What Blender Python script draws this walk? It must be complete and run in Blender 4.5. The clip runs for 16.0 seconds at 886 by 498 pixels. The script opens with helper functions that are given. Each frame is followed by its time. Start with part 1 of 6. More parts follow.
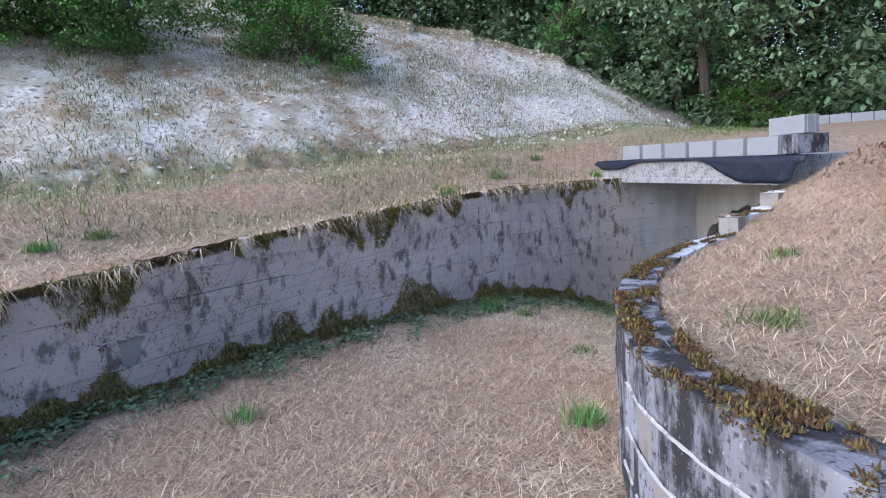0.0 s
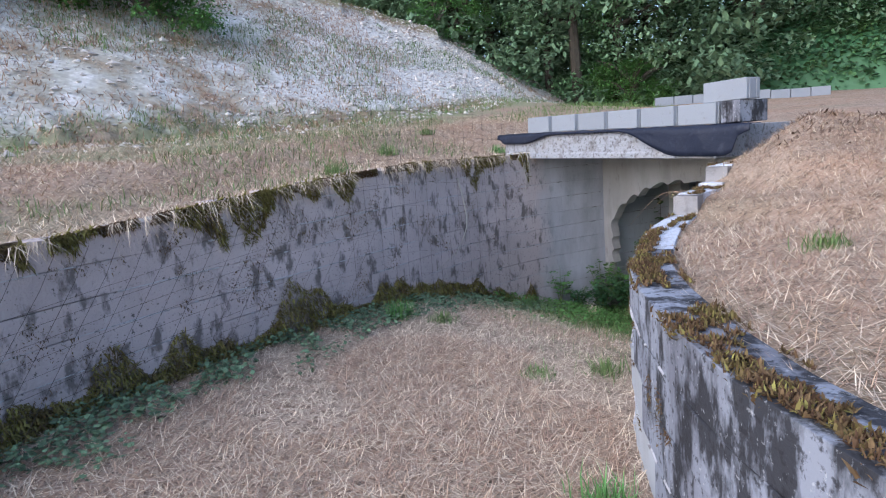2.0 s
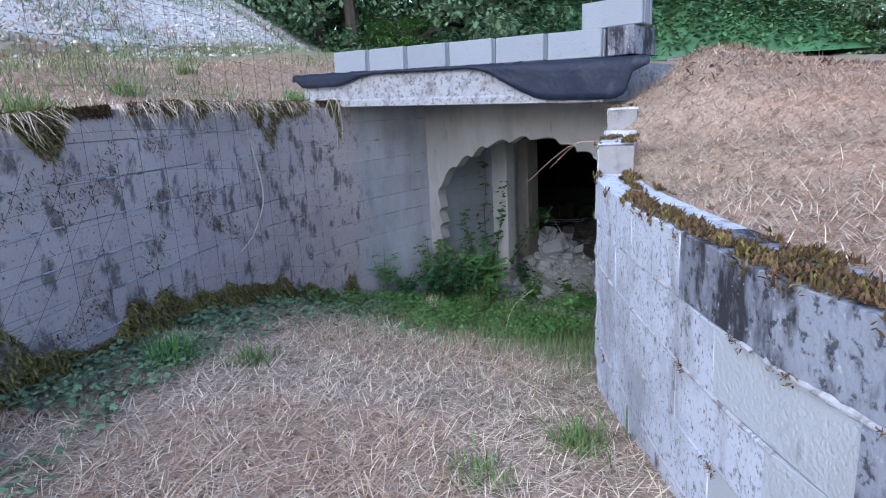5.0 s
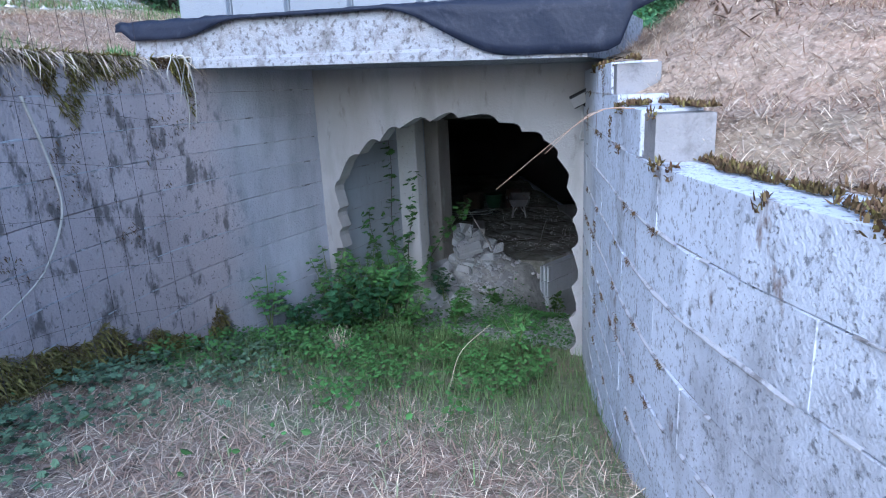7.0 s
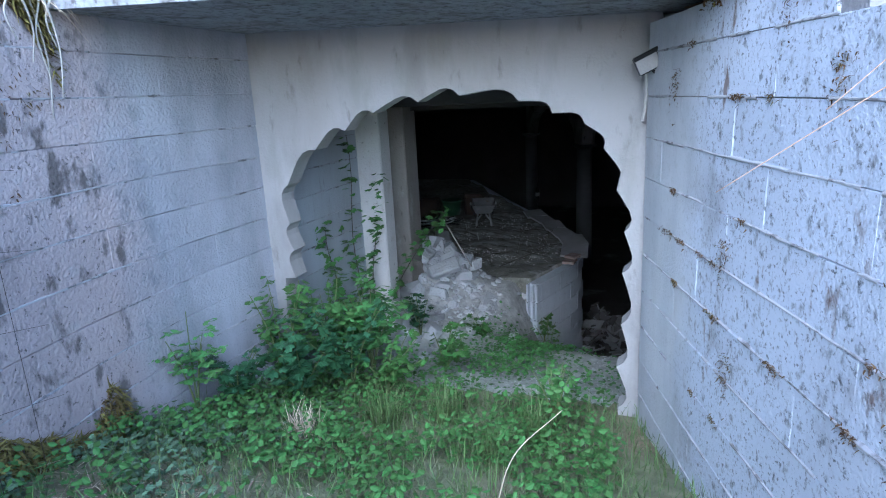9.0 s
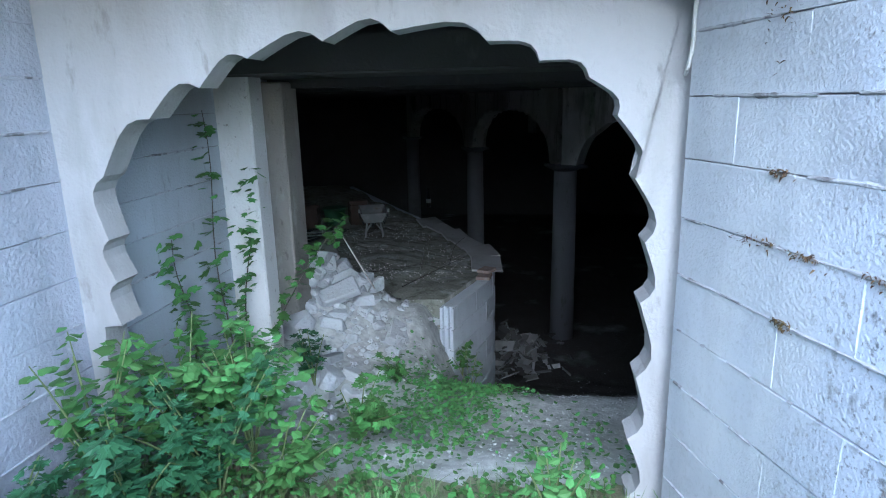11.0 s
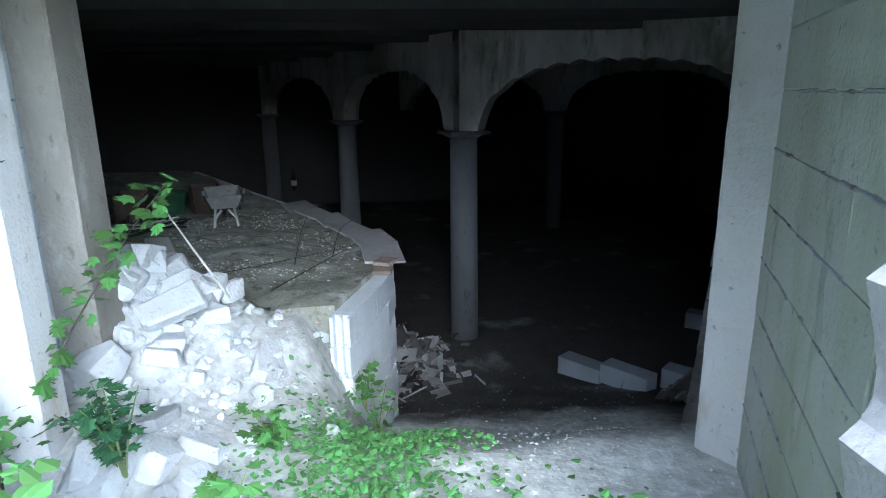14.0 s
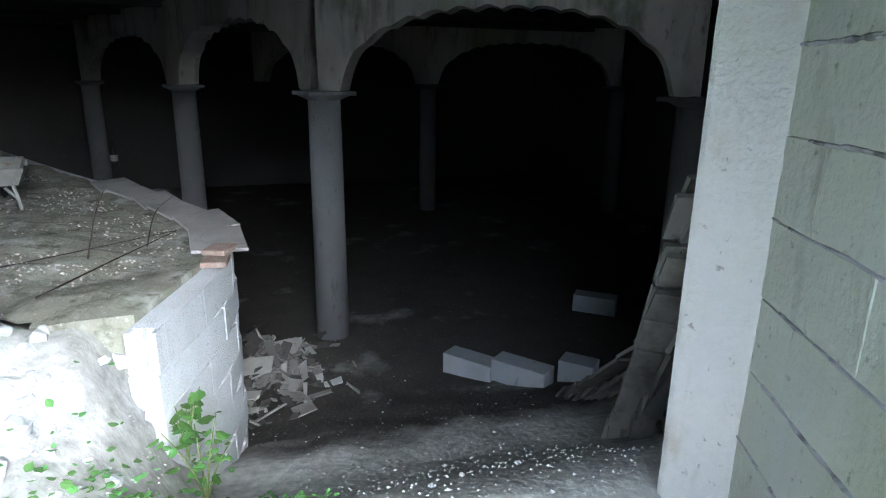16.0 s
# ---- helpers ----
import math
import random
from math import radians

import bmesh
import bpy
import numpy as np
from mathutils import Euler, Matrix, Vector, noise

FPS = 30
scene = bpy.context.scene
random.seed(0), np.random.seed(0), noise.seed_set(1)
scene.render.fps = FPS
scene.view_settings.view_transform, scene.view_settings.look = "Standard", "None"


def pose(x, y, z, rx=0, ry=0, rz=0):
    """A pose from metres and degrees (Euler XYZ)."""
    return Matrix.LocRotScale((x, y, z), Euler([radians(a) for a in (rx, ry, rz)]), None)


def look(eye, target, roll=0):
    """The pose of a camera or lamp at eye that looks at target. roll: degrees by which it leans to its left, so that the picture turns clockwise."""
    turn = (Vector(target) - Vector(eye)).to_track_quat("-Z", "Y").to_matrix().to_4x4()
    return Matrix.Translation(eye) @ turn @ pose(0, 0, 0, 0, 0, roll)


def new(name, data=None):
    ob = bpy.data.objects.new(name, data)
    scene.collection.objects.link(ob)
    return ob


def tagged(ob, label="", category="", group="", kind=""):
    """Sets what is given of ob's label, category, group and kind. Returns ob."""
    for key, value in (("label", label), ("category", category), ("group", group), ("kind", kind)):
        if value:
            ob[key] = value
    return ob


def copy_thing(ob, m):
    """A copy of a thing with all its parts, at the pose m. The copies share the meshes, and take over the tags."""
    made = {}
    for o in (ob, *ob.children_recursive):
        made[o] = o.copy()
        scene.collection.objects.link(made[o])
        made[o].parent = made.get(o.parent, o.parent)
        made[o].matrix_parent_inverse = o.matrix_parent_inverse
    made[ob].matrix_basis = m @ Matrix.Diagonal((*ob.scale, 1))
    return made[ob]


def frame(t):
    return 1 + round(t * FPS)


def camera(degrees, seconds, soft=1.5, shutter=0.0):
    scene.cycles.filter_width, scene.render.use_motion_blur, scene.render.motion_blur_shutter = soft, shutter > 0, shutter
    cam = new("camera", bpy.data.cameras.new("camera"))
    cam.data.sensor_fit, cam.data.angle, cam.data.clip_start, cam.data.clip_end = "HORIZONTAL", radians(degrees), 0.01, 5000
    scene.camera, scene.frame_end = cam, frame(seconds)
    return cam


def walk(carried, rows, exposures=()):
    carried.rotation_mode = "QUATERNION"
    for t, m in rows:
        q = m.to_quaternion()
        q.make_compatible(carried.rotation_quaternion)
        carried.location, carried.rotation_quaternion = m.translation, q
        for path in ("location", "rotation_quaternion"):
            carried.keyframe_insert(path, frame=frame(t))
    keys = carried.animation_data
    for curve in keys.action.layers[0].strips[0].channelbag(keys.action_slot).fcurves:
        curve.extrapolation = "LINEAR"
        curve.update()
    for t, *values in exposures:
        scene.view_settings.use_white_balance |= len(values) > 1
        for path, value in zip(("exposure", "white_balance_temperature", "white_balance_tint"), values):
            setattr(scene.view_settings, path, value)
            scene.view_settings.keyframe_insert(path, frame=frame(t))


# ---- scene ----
cam = camera(72.3, 16.0, soft=1.1)
METRES, EYE, TILT, LEAN, TURN = 10.4, 1.5, 0.0, 0.0, 0.0
ROWS = [
    (0.0, 0.0, 0.0, 0.0, -0.42, -6.34, 3.81),
    (0.5, -0.0074, 0.0337, -0.0013, -3.69, -9.78, 4.3),
    (1.0, -0.0155, 0.0686, -0.0021, -5.48, -9.68, 3.85),
    (1.5, -0.0218, 0.1018, -0.0032, -9.08, -9.16, 4.23),
    (2.0, -0.0225, 0.1376, -0.0059, -13.29, -8.82, 4.06),
    (2.5, -0.0272, 0.1709, -0.0092, -17.5, -9.25, 3.55),
    (3.0, -0.0249, 0.2028, -0.0104, -23.89, -8.88, 3.4),
    (3.5, -0.0229, 0.2359, -0.0162, -26.69, -9.05, 1.62),
    (4.0, -0.0187, 0.2673, -0.02, -30.68, -10.44, 2.04),
    (6.5, 0.0522, 0.4315, -0.0371, -42.58, -14.53, 2.64),
    (7.0, 0.0729, 0.4652, -0.0396, -46.81, -14.56, 2.73),
    (7.5, 0.0879, 0.4977, -0.0428, -47.09, -15.0, 2.8),
    (8.0, 0.1058, 0.526, -0.047, -48.55, -15.06, 3.24),
    (8.5, 0.1242, 0.5556, -0.0514, -49.55, -15.68, 2.73),
    (9.0, 0.1422, 0.5823, -0.0579, -53.63, -14.33, 2.8),
    (9.5, 0.164, 0.6077, -0.0641, -57.76, -15.13, 2.33),
    (10.0, 0.1818, 0.633, -0.0693, -60.49, -15.4, 1.78),
    (12.5, 0.2962, 0.709, -0.1049, -72.45, -12.84, 0.96),
    (13.0, 0.3127, 0.7215, -0.1115, -73.7, -14.08, 0.57),
    (13.5, 0.3334, 0.7322, -0.1166, -76.38, -14.57, 0.38),
    (14.0, 0.3512, 0.744, -0.1239, -79.19, -14.6, 0.76),
    (14.5, 0.3735, 0.7498, -0.1314, -84.42, -15.43, -0.28),
    (15.0, 0.3967, 0.7545, -0.137, -86.87, -13.19, -0.66),
    (15.5, 0.4174, 0.7561, -0.1431, -89.83, -13.64, 0.09),
    (16.0, 0.4407, 0.7527, -0.1518, -91.28, -15.83, -0.66),
]
EXPOSURES = [(0.0, 0.98, 6200, 14), (4.0, 0.95, 5800, 13), (7.0, 1.2, 5150, 10), (10.0, 2.0, 4950, 5), (12.5, 2.8, 5000, 2), (14.0, 3.6, 5150, 2), (16.0, 4.3, 5600, 4)]
walk(cam, [(t, pose(0, 0, EYE, TILT, LEAN, TURN) @ pose(METRES * x, METRES * y, METRES * z, 90 + pitch, roll, yaw)) for t, x, y, z, yaw, pitch, roll in ROWS], EXPOSURES)

# ---- world and light: open shade under a clear evening sky ----
world = bpy.data.worlds.new("world")
scene.world = world
world.use_nodes = True
wn, wl = world.node_tree.nodes, world.node_tree.links
sky = wn.new("ShaderNodeTexSky")
sky.sky_type, sky.sun_disc = "NISHITA", False
sky.sun_elevation, sky.sun_rotation = radians(30), radians(247)
wn["Background"].inputs["Strength"].default_value = 0.15
wl.new(sky.outputs["Color"], wn["Background"].inputs["Color"])
sun_data = bpy.data.lights.new("sun", "SUN")
sun_data.energy, sun_data.angle, sun_data.color = 1.9, radians(80), (1.0, 0.96, 0.92)
sun = new("sun", sun_data)
sun.matrix_world = look((-26.5, -5, 17), (2, 7, 0))

# ---- materials ----
def mat(name, base, rough=0.9, layers=(), bump=0.3, bump_scale=60.0, metal=0.0, spread=0.0, object_tint=0.0, sheltered=None, masks=()):
    """A surface with a base colour, stains (scale, colour, threshold, softness, strength, stretch) and fine relief."""
    m = bpy.data.materials.new(name)
    m.use_nodes = True
    nt = m.node_tree
    bsdf = nt.nodes["Principled BSDF"]
    bsdf.inputs["Roughness"].default_value = rough
    bsdf.inputs["Metallic"].default_value = metal
    bsdf.inputs["Specular IOR Level"].default_value = 0.25
    geo = nt.nodes.new("ShaderNodeNewGeometry")
    here = geo.outputs["Position"]
    value = nt.nodes.new("ShaderNodeRGB")
    value.outputs[0].default_value = (*base, 1)
    colour = value.outputs[0]
    for scale, tint, low, soft, strength, stretch in layers:
        mp = nt.nodes.new("ShaderNodeMapping")
        mp.inputs["Scale"].default_value = (1, 1, stretch)
        nt.links.new(here, mp.inputs["Vector"])
        tex = nt.nodes.new("ShaderNodeTexNoise")
        tex.inputs["Scale"].default_value = scale
        tex.inputs["Detail"].default_value = 6.0
        tex.inputs["Roughness"].default_value = 0.62
        nt.links.new(mp.outputs["Vector"], tex.inputs["Vector"])
        ramp = nt.nodes.new("ShaderNodeMapRange")
        ramp.inputs["From Min"].default_value = low
        ramp.inputs["From Max"].default_value = low + soft
        ramp.inputs["To Max"].default_value = strength
        nt.links.new(tex.outputs["Fac"], ramp.inputs["Value"])
        mix = nt.nodes.new("ShaderNodeMix")
        mix.data_type = "RGBA"
        nt.links.new(ramp.outputs["Result"], mix.inputs[0])
        nt.links.new(colour, mix.inputs[6])
        mix.inputs[7].default_value = (*tint, 1)
        colour = mix.outputs[2]
    for key, tint in masks:
        # a mask sets another soil, and the cellar floor's painted fall-off, with a ragged edge
        mask = nt.nodes.new("ShaderNodeAttribute")
        mask.attribute_name = key
        rag = nt.nodes.new("ShaderNodeTexNoise")
        rag.inputs["Scale"].default_value, rag.inputs["Detail"].default_value = 1.6, 8.0
        nt.links.new(here, rag.inputs["Vector"])
        add = nt.nodes.new("ShaderNodeMath")
        nt.links.new(mask.outputs["Fac"], add.inputs[0])
        nt.links.new(rag.outputs["Fac"], add.inputs[1])
        edge = nt.nodes.new("ShaderNodeMapRange")
        edge.inputs["From Min"].default_value, edge.inputs["From Max"].default_value = 0.85, 1.15
        nt.links.new(add.outputs[0], edge.inputs["Value"])
        fleck = nt.nodes.new("ShaderNodeTexNoise")
        fleck.inputs["Scale"].default_value, fleck.inputs["Detail"].default_value = 14.0, 8.0
        nt.links.new(here, fleck.inputs["Vector"])
        tone = nt.nodes.new("ShaderNodeMix")
        tone.data_type = "RGBA"
        nt.links.new(fleck.outputs["Fac"], tone.inputs[0])
        tone.inputs[6].default_value = (*[c * 0.35 for c in tint], 1)
        tone.inputs[7].default_value = (*[min(c * 1.65, 1) for c in tint], 1)
        mix = nt.nodes.new("ShaderNodeMix")
        mix.data_type = "RGBA"
        nt.links.new(edge.outputs["Result"], mix.inputs[0])
        nt.links.new(colour, mix.inputs[6])
        nt.links.new(tone.outputs[2], mix.inputs[7])
        colour = mix.outputs[2]
    if sheltered:
        # rain never washed dirt over the blocks under the slab
        origin, axis, start, tint = sheltered
        dot = nt.nodes.new("ShaderNodeVectorMath")
        dot.operation = "DOT_PRODUCT"
        nt.links.new(here, dot.inputs[0])
        dot.inputs[1].default_value = (*axis, 0)
        rag = nt.nodes.new("ShaderNodeTexNoise")
        rag.inputs["Scale"].default_value, rag.inputs["Detail"].default_value = 2.5, 6.0
        nt.links.new(here, rag.inputs["Vector"])
        add = nt.nodes.new("ShaderNodeMath")
        add.operation = "MULTIPLY_ADD"
        nt.links.new(rag.outputs["Fac"], add.inputs[0])
        add.inputs[1].default_value = 0.5
        nt.links.new(dot.outputs["Value"], add.inputs[2])
        edge = nt.nodes.new("ShaderNodeMapRange")
        begin = origin[0] * axis[0] + origin[1] * axis[1] + start
        edge.inputs["From Min"].default_value, edge.inputs["From Max"].default_value = begin, begin + 0.3
        edge.inputs["To Max"].default_value = 0.85
        nt.links.new(add.outputs[0], edge.inputs["Value"])
        streak = nt.nodes.new("ShaderNodeTexNoise")
        streak.inputs["Scale"].default_value, streak.inputs["Detail"].default_value = 5.0, 9.0
        squash = nt.nodes.new("ShaderNodeMapping")
        squash.inputs["Scale"].default_value = (1, 1, 0.3)
        nt.links.new(here, squash.inputs["Vector"])
        nt.links.new(squash.outputs["Vector"], streak.inputs["Vector"])
        tone = nt.nodes.new("ShaderNodeMix")
        tone.data_type = "RGBA"
        nt.links.new(streak.outputs["Fac"], tone.inputs[0])
        tone.inputs[6].default_value = (*[c * 0.55 for c in tint], 1)
        tone.inputs[7].default_value = (*[min(c * 1.4, 0.8) for c in tint], 1)
        mix = nt.nodes.new("ShaderNodeMix")
        mix.data_type = "RGBA"
        nt.links.new(edge.outputs["Result"], mix.inputs[0])
        nt.links.new(colour, mix.inputs[6])
        nt.links.new(tone.outputs[2], mix.inputs[7])
        colour = mix.outputs[2]
    if spread or object_tint:
        hsv = nt.nodes.new("ShaderNodeHueSaturation")
        amount = nt.nodes.new("ShaderNodeMapRange")
        if object_tint:
            info = nt.nodes.new("ShaderNodeObjectInfo")
            nt.links.new(info.outputs["Random"], amount.inputs["Value"])
        else:
            nt.links.new(geo.outputs["Random Per Island"], amount.inputs["Value"])
        w = object_tint or spread
        amount.inputs["To Min"].default_value, amount.inputs["To Max"].default_value = 1 - w, 1 + w
        nt.links.new(amount.outputs["Result"], hsv.inputs["Value"])
        if spread:
            hue = nt.nodes.new("ShaderNodeMapRange")
            nt.links.new(geo.outputs["Random Per Island"], hue.inputs["Value"])
            hue.inputs["To Min"].default_value, hue.inputs["To Max"].default_value = 0.485, 0.515
            nt.links.new(hue.outputs["Result"], hsv.inputs["Hue"])
        nt.links.new(colour, hsv.inputs["Color"])
        colour = hsv.outputs["Color"]
    nt.links.new(colour, bsdf.inputs["Base Color"])
    if bump:
        fine = nt.nodes.new("ShaderNodeTexNoise")
        fine.inputs["Scale"].default_value = bump_scale
        fine.inputs["Detail"].default_value = 5.0
        nt.links.new(here, fine.inputs["Vector"])
        bm_node = nt.nodes.new("ShaderNodeBump")
        bm_node.inputs["Strength"].default_value = bump
        bm_node.inputs["Distance"].default_value = 0.012
        nt.links.new(fine.outputs["Fac"], bm_node.inputs["Height"])
        nt.links.new(bm_node.outputs["Normal"], bsdf.inputs["Normal"])
    return m


STRAW = mat("straw_ground", (0.40, 0.30, 0.235), 0.95, [(5, (0.24, 0.185, 0.14), 0.5, 0.18, 0.7, 1), (0.7, (0.42, 0.27, 0.19), 0.5, 0.15, 0.75, 1), (1.1, (0.33, 0.21, 0.15), 0.45, 0.25, 0.7, 1), (0.45, (0.20, 0.20, 0.12), 0.52, 0.2, 0.6, 1), (11, (0.15, 0.11, 0.08), 0.50, 0.14, 0.75, 1), (28, (0.09, 0.065, 0.05), 0.5, 0.18, 0.8, 1), (60, (0.60, 0.50, 0.40), 0.54, 0.12, 0.8, 1)], 0.8, 45, masks=(("green", (0.25, 0.26, 0.16)), ("bank", (0.76, 0.67, 0.625))))
BLOCK_L = mat("weathered_block", (0.52, 0.45, 0.455), 0.92, [(1.3, (0.34, 0.29, 0.295), 0.44, 0.3, 0.8, 0.4), (8, (0.10, 0.09, 0.085), 0.53, 0.10, 0.8, 0.55), (14, (0.50, 0.47, 0.48), 0.58, 0.12, 0.6, 0.8), (40, (0.06, 0.055, 0.05), 0.60, 0.08, 0.85, 1)], 0.8, 60, object_tint=0.05, sheltered=((4.58, 7.25), (0.96, 0.28), -1.0, (0.47, 0.49, 0.55)))
BLOCK_R = mat("pale_block", (0.64, 0.68, 0.78), 0.9, [(1.6, (0.50, 0.53, 0.60), 0.46, 0.22, 0.6, 0.6), (3.5, (0.24, 0.23, 0.24), 0.56, 0.12, 0.6, 0.4), (24, (0.10, 0.095, 0.095), 0.57, 0.16, 0.85, 0.7), (70, (0.05, 0.05, 0.05), 0.56, 0.12, 0.8, 1), (1.5, (0.24, 0.24, 0.26), 0.52, 0.12, 0.55, 0.8), (34, (0.08, 0.08, 0.085), 0.59, 0.09, 0.7, 0.8), (6, (0.16, 0.10, 0.07), 0.64, 0.05, 0.8, 0.4)], 0.45, 90, object_tint=0.03, sheltered=((4.58, 7.25), (0.96, 0.28), -0.6, (0.64, 0.69, 0.78)))
MORTAR = mat("mortar", (0.29, 0.28, 0.285), 0.95, [(9, (0.15, 0.14, 0.14), 0.5, 0.2, 0.8, 1), (2.5, (0.24, 0.23, 0.23), 0.48, 0.2, 0.7, 1)], 0.6, 80)
PALE_CONCRETE = mat("pale_concrete", (0.68, 0.66, 0.64), 0.9, [(1.6, (0.50, 0.47, 0.40), 0.47, 0.2, 0.8, 0.4), (6, (0.52, 0.46, 0.38), 0.56, 0.12, 0.6, 0.4), (24, (0.30, 0.27, 0.24), 0.63, 0.06, 0.8, 1)], 0.5, 60)
CONCRETE = mat("cast_concrete", (0.46, 0.45, 0.45), 0.9, [(2.2, (0.27, 0.25, 0.24), 0.52, 0.16, 0.6, 0.3), (5, (0.36, 0.35, 0.33), 0.52, 0.14, 0.6, 0.3), (1.5, (0.36, 0.33, 0.30), 0.48, 0.25, 0.7, 0.4), (14, (0.25, 0.23, 0.21), 0.6, 0.12, 0.6, 0.4)], 0.4, 60)
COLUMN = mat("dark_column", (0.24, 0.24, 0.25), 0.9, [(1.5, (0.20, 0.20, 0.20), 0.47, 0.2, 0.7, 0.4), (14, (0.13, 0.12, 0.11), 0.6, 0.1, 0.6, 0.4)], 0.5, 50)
STAINED = mat("stained_concrete", (0.34, 0.315, 0.28), 0.9, [(2, (0.22, 0.20, 0.17), 0.48, 0.2, 0.8, 0.4), (6, (0.48, 0.46, 0.42), 0.58, 0.1, 0.6, 0.5), (16, (0.14, 0.13, 0.11), 0.6, 0.1, 0.6, 0.5)], 0.6, 60)
SLAB = mat("slab_concrete", (0.33, 0.345, 0.385), 0.9, [(4, (0.30, 0.29, 0.29), 0.48, 0.2, 0.7, 1), (9, (0.17, 0.165, 0.165), 0.5, 0.12, 0.7, 1), (30, (0.09, 0.08, 0.08), 0.53, 0.10, 0.75, 1)], 0.8, 50)
PARAPET_BLOCK = mat("parapet_block", (0.27, 0.295, 0.335), 0.9, [(2.5, (0.26, 0.28, 0.32), 0.48, 0.2, 0.7, 0.5), (20, (0.20, 0.20, 0.21), 0.6, 0.1, 0.6, 1)], 0.4, 80, object_tint=0.05)
PLASTER = mat("stained_plaster", (0.70, 0.66, 0.62), 0.9, [(1.2, (0.34, 0.31, 0.27), 0.47, 0.2, 0.7, 0.4), (1.6, (0.13, 0.18, 0.07), 0.56, 0.1, 0.75, 0.4), (5, (0.20, 0.18, 0.15), 0.56, 0.1, 0.6, 0.2), (14, (0.13, 0.12, 0.11), 0.6, 0.1, 0.6, 0.4)], 0.5, 50)
EARTH = mat("platform_earth", (0.30, 0.30, 0.25), 0.95, [(4, (0.52, 0.52, 0.50), 0.54, 0.12, 0.8, 1), (9, (0.10, 0.10, 0.075), 0.52, 0.14, 0.8, 1), (1.2, (0.15, 0.14, 0.12), 0.47, 0.25, 0.8, 1), (35, (0.5, 0.5, 0.5), 0.6, 0.1, 0.7, 1)], 0.7, 40)


DAMP_MORTAR = mat("damp_mortar", (0.50, 0.52, 0.46), 0.9, [(6, (0.30, 0.32, 0.24), 0.5, 0.15, 0.8, 1), (20, (0.12, 0.12, 0.09), 0.6, 0.08, 0.8, 1)], 0.6, 70)
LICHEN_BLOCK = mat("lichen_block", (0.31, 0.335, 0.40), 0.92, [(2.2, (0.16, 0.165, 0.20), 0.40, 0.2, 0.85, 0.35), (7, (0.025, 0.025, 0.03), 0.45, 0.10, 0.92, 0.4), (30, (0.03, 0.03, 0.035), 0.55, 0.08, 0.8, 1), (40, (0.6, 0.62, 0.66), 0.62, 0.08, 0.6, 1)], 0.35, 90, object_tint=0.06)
CLEAN_BLOCK = mat("sheltered_block", (0.47, 0.50, 0.54), 0.9, [(1.1, (0.34, 0.34, 0.35), 0.48, 0.2, 0.7, 0.4), (16, (0.22, 0.22, 0.22), 0.62, 0.1, 0.6, 0.3)], 0.5, 80, object_tint=0.05)
PALE_BLOCK = mat("dusty_pale_block", (0.70, 0.73, 0.78), 0.92, [(1.3, (0.54, 0.56, 0.60), 0.48, 0.2, 0.7, 0.6), (22, (0.45, 0.45, 0.46), 0.6, 0.1, 0.6, 1)], 0.5, 90, object_tint=0.04)
DAMP_BLOCK = mat("damp_block", (0.60, 0.62, 0.55), 0.8, [(1.2, (0.42, 0.46, 0.30), 0.46, 0.2, 0.85, 0.35), (3.5, (0.62, 0.64, 0.62), 0.52, 0.12, 0.7, 0.3), (7, (0.33, 0.34, 0.27), 0.58, 0.12, 0.7, 0.25), (30, (0.25, 0.25, 0.2), 0.62, 0.08, 0.7, 1)], 0.5, 50, object_tint=0.06)
TARP = mat("black_plastic", (0.016, 0.021, 0.04), 0.5, [(12, (0.05, 0.056, 0.08), 0.55, 0.15, 0.6, 1)], 0.3, 30)
STRAW_BLADE = mat("straw", (0.64, 0.53, 0.42), 0.8, [], 0, spread=0.5)
RED_STRAW = mat("rusty_straw", (0.44, 0.30, 0.22), 0.8, [], 0, spread=0.35)
MOSS = mat("moss", (0.21, 0.18, 0.06), 1.0, [(5, (0.12, 0.075, 0.035), 0.5, 0.15, 0.8, 1)], 0, spread=0.5)
MOSS_DARK = mat("brown_moss", (0.13, 0.08, 0.045), 1.0, [(8, (0.11, 0.09, 0.03), 0.5, 0.15, 0.8, 1)], 0, spread=0.5)
GRASS = mat("grass_blade", (0.14, 0.21, 0.075), 0.6, [], 0, spread=0.4)
DULL_GRASS = mat("dull_grass", (0.23, 0.24, 0.14), 0.7, [], 0, spread=0.5)
LEAF = mat("leaf", (0.085, 0.19, 0.05), 0.5, [], 0, spread=0.45)
LEAF_BRIGHT = mat("young_leaf", (0.12, 0.27, 0.08), 0.5, [], 0, spread=0.35)
LEAF_GREY = mat("dusty_ivy_leaf", (0.13, 0.20, 0.115), 0.6, [], 0, spread=0.5)
BEAD = mat("mortar_bead", (0.47, 0.47, 0.50), 0.95, [(12, (0.14, 0.13, 0.13), 0.52, 0.10, 0.8, 1)], 0.5, 80)
LITTER = mat("dead_leaf_litter", (0.17, 0.115, 0.085), 0.9, [], 0, spread=0.6)
LEAF_DARK = mat("ivy_leaf", (0.045, 0.12, 0.05), 0.45, [], 0, spread=0.4)
MOUND_LEAF = mat("mound_ivy", (0.065, 0.135, 0.06), 0.55, [(0.9, (0.10, 0.19, 0.06), 0.5, 0.15, 0.8, 1)], 0, spread=0.6)
TREE_LEAF = mat("tree_leaf", (0.11, 0.205, 0.095), 0.55, [], 0, spread=0.5, object_tint=0.4)
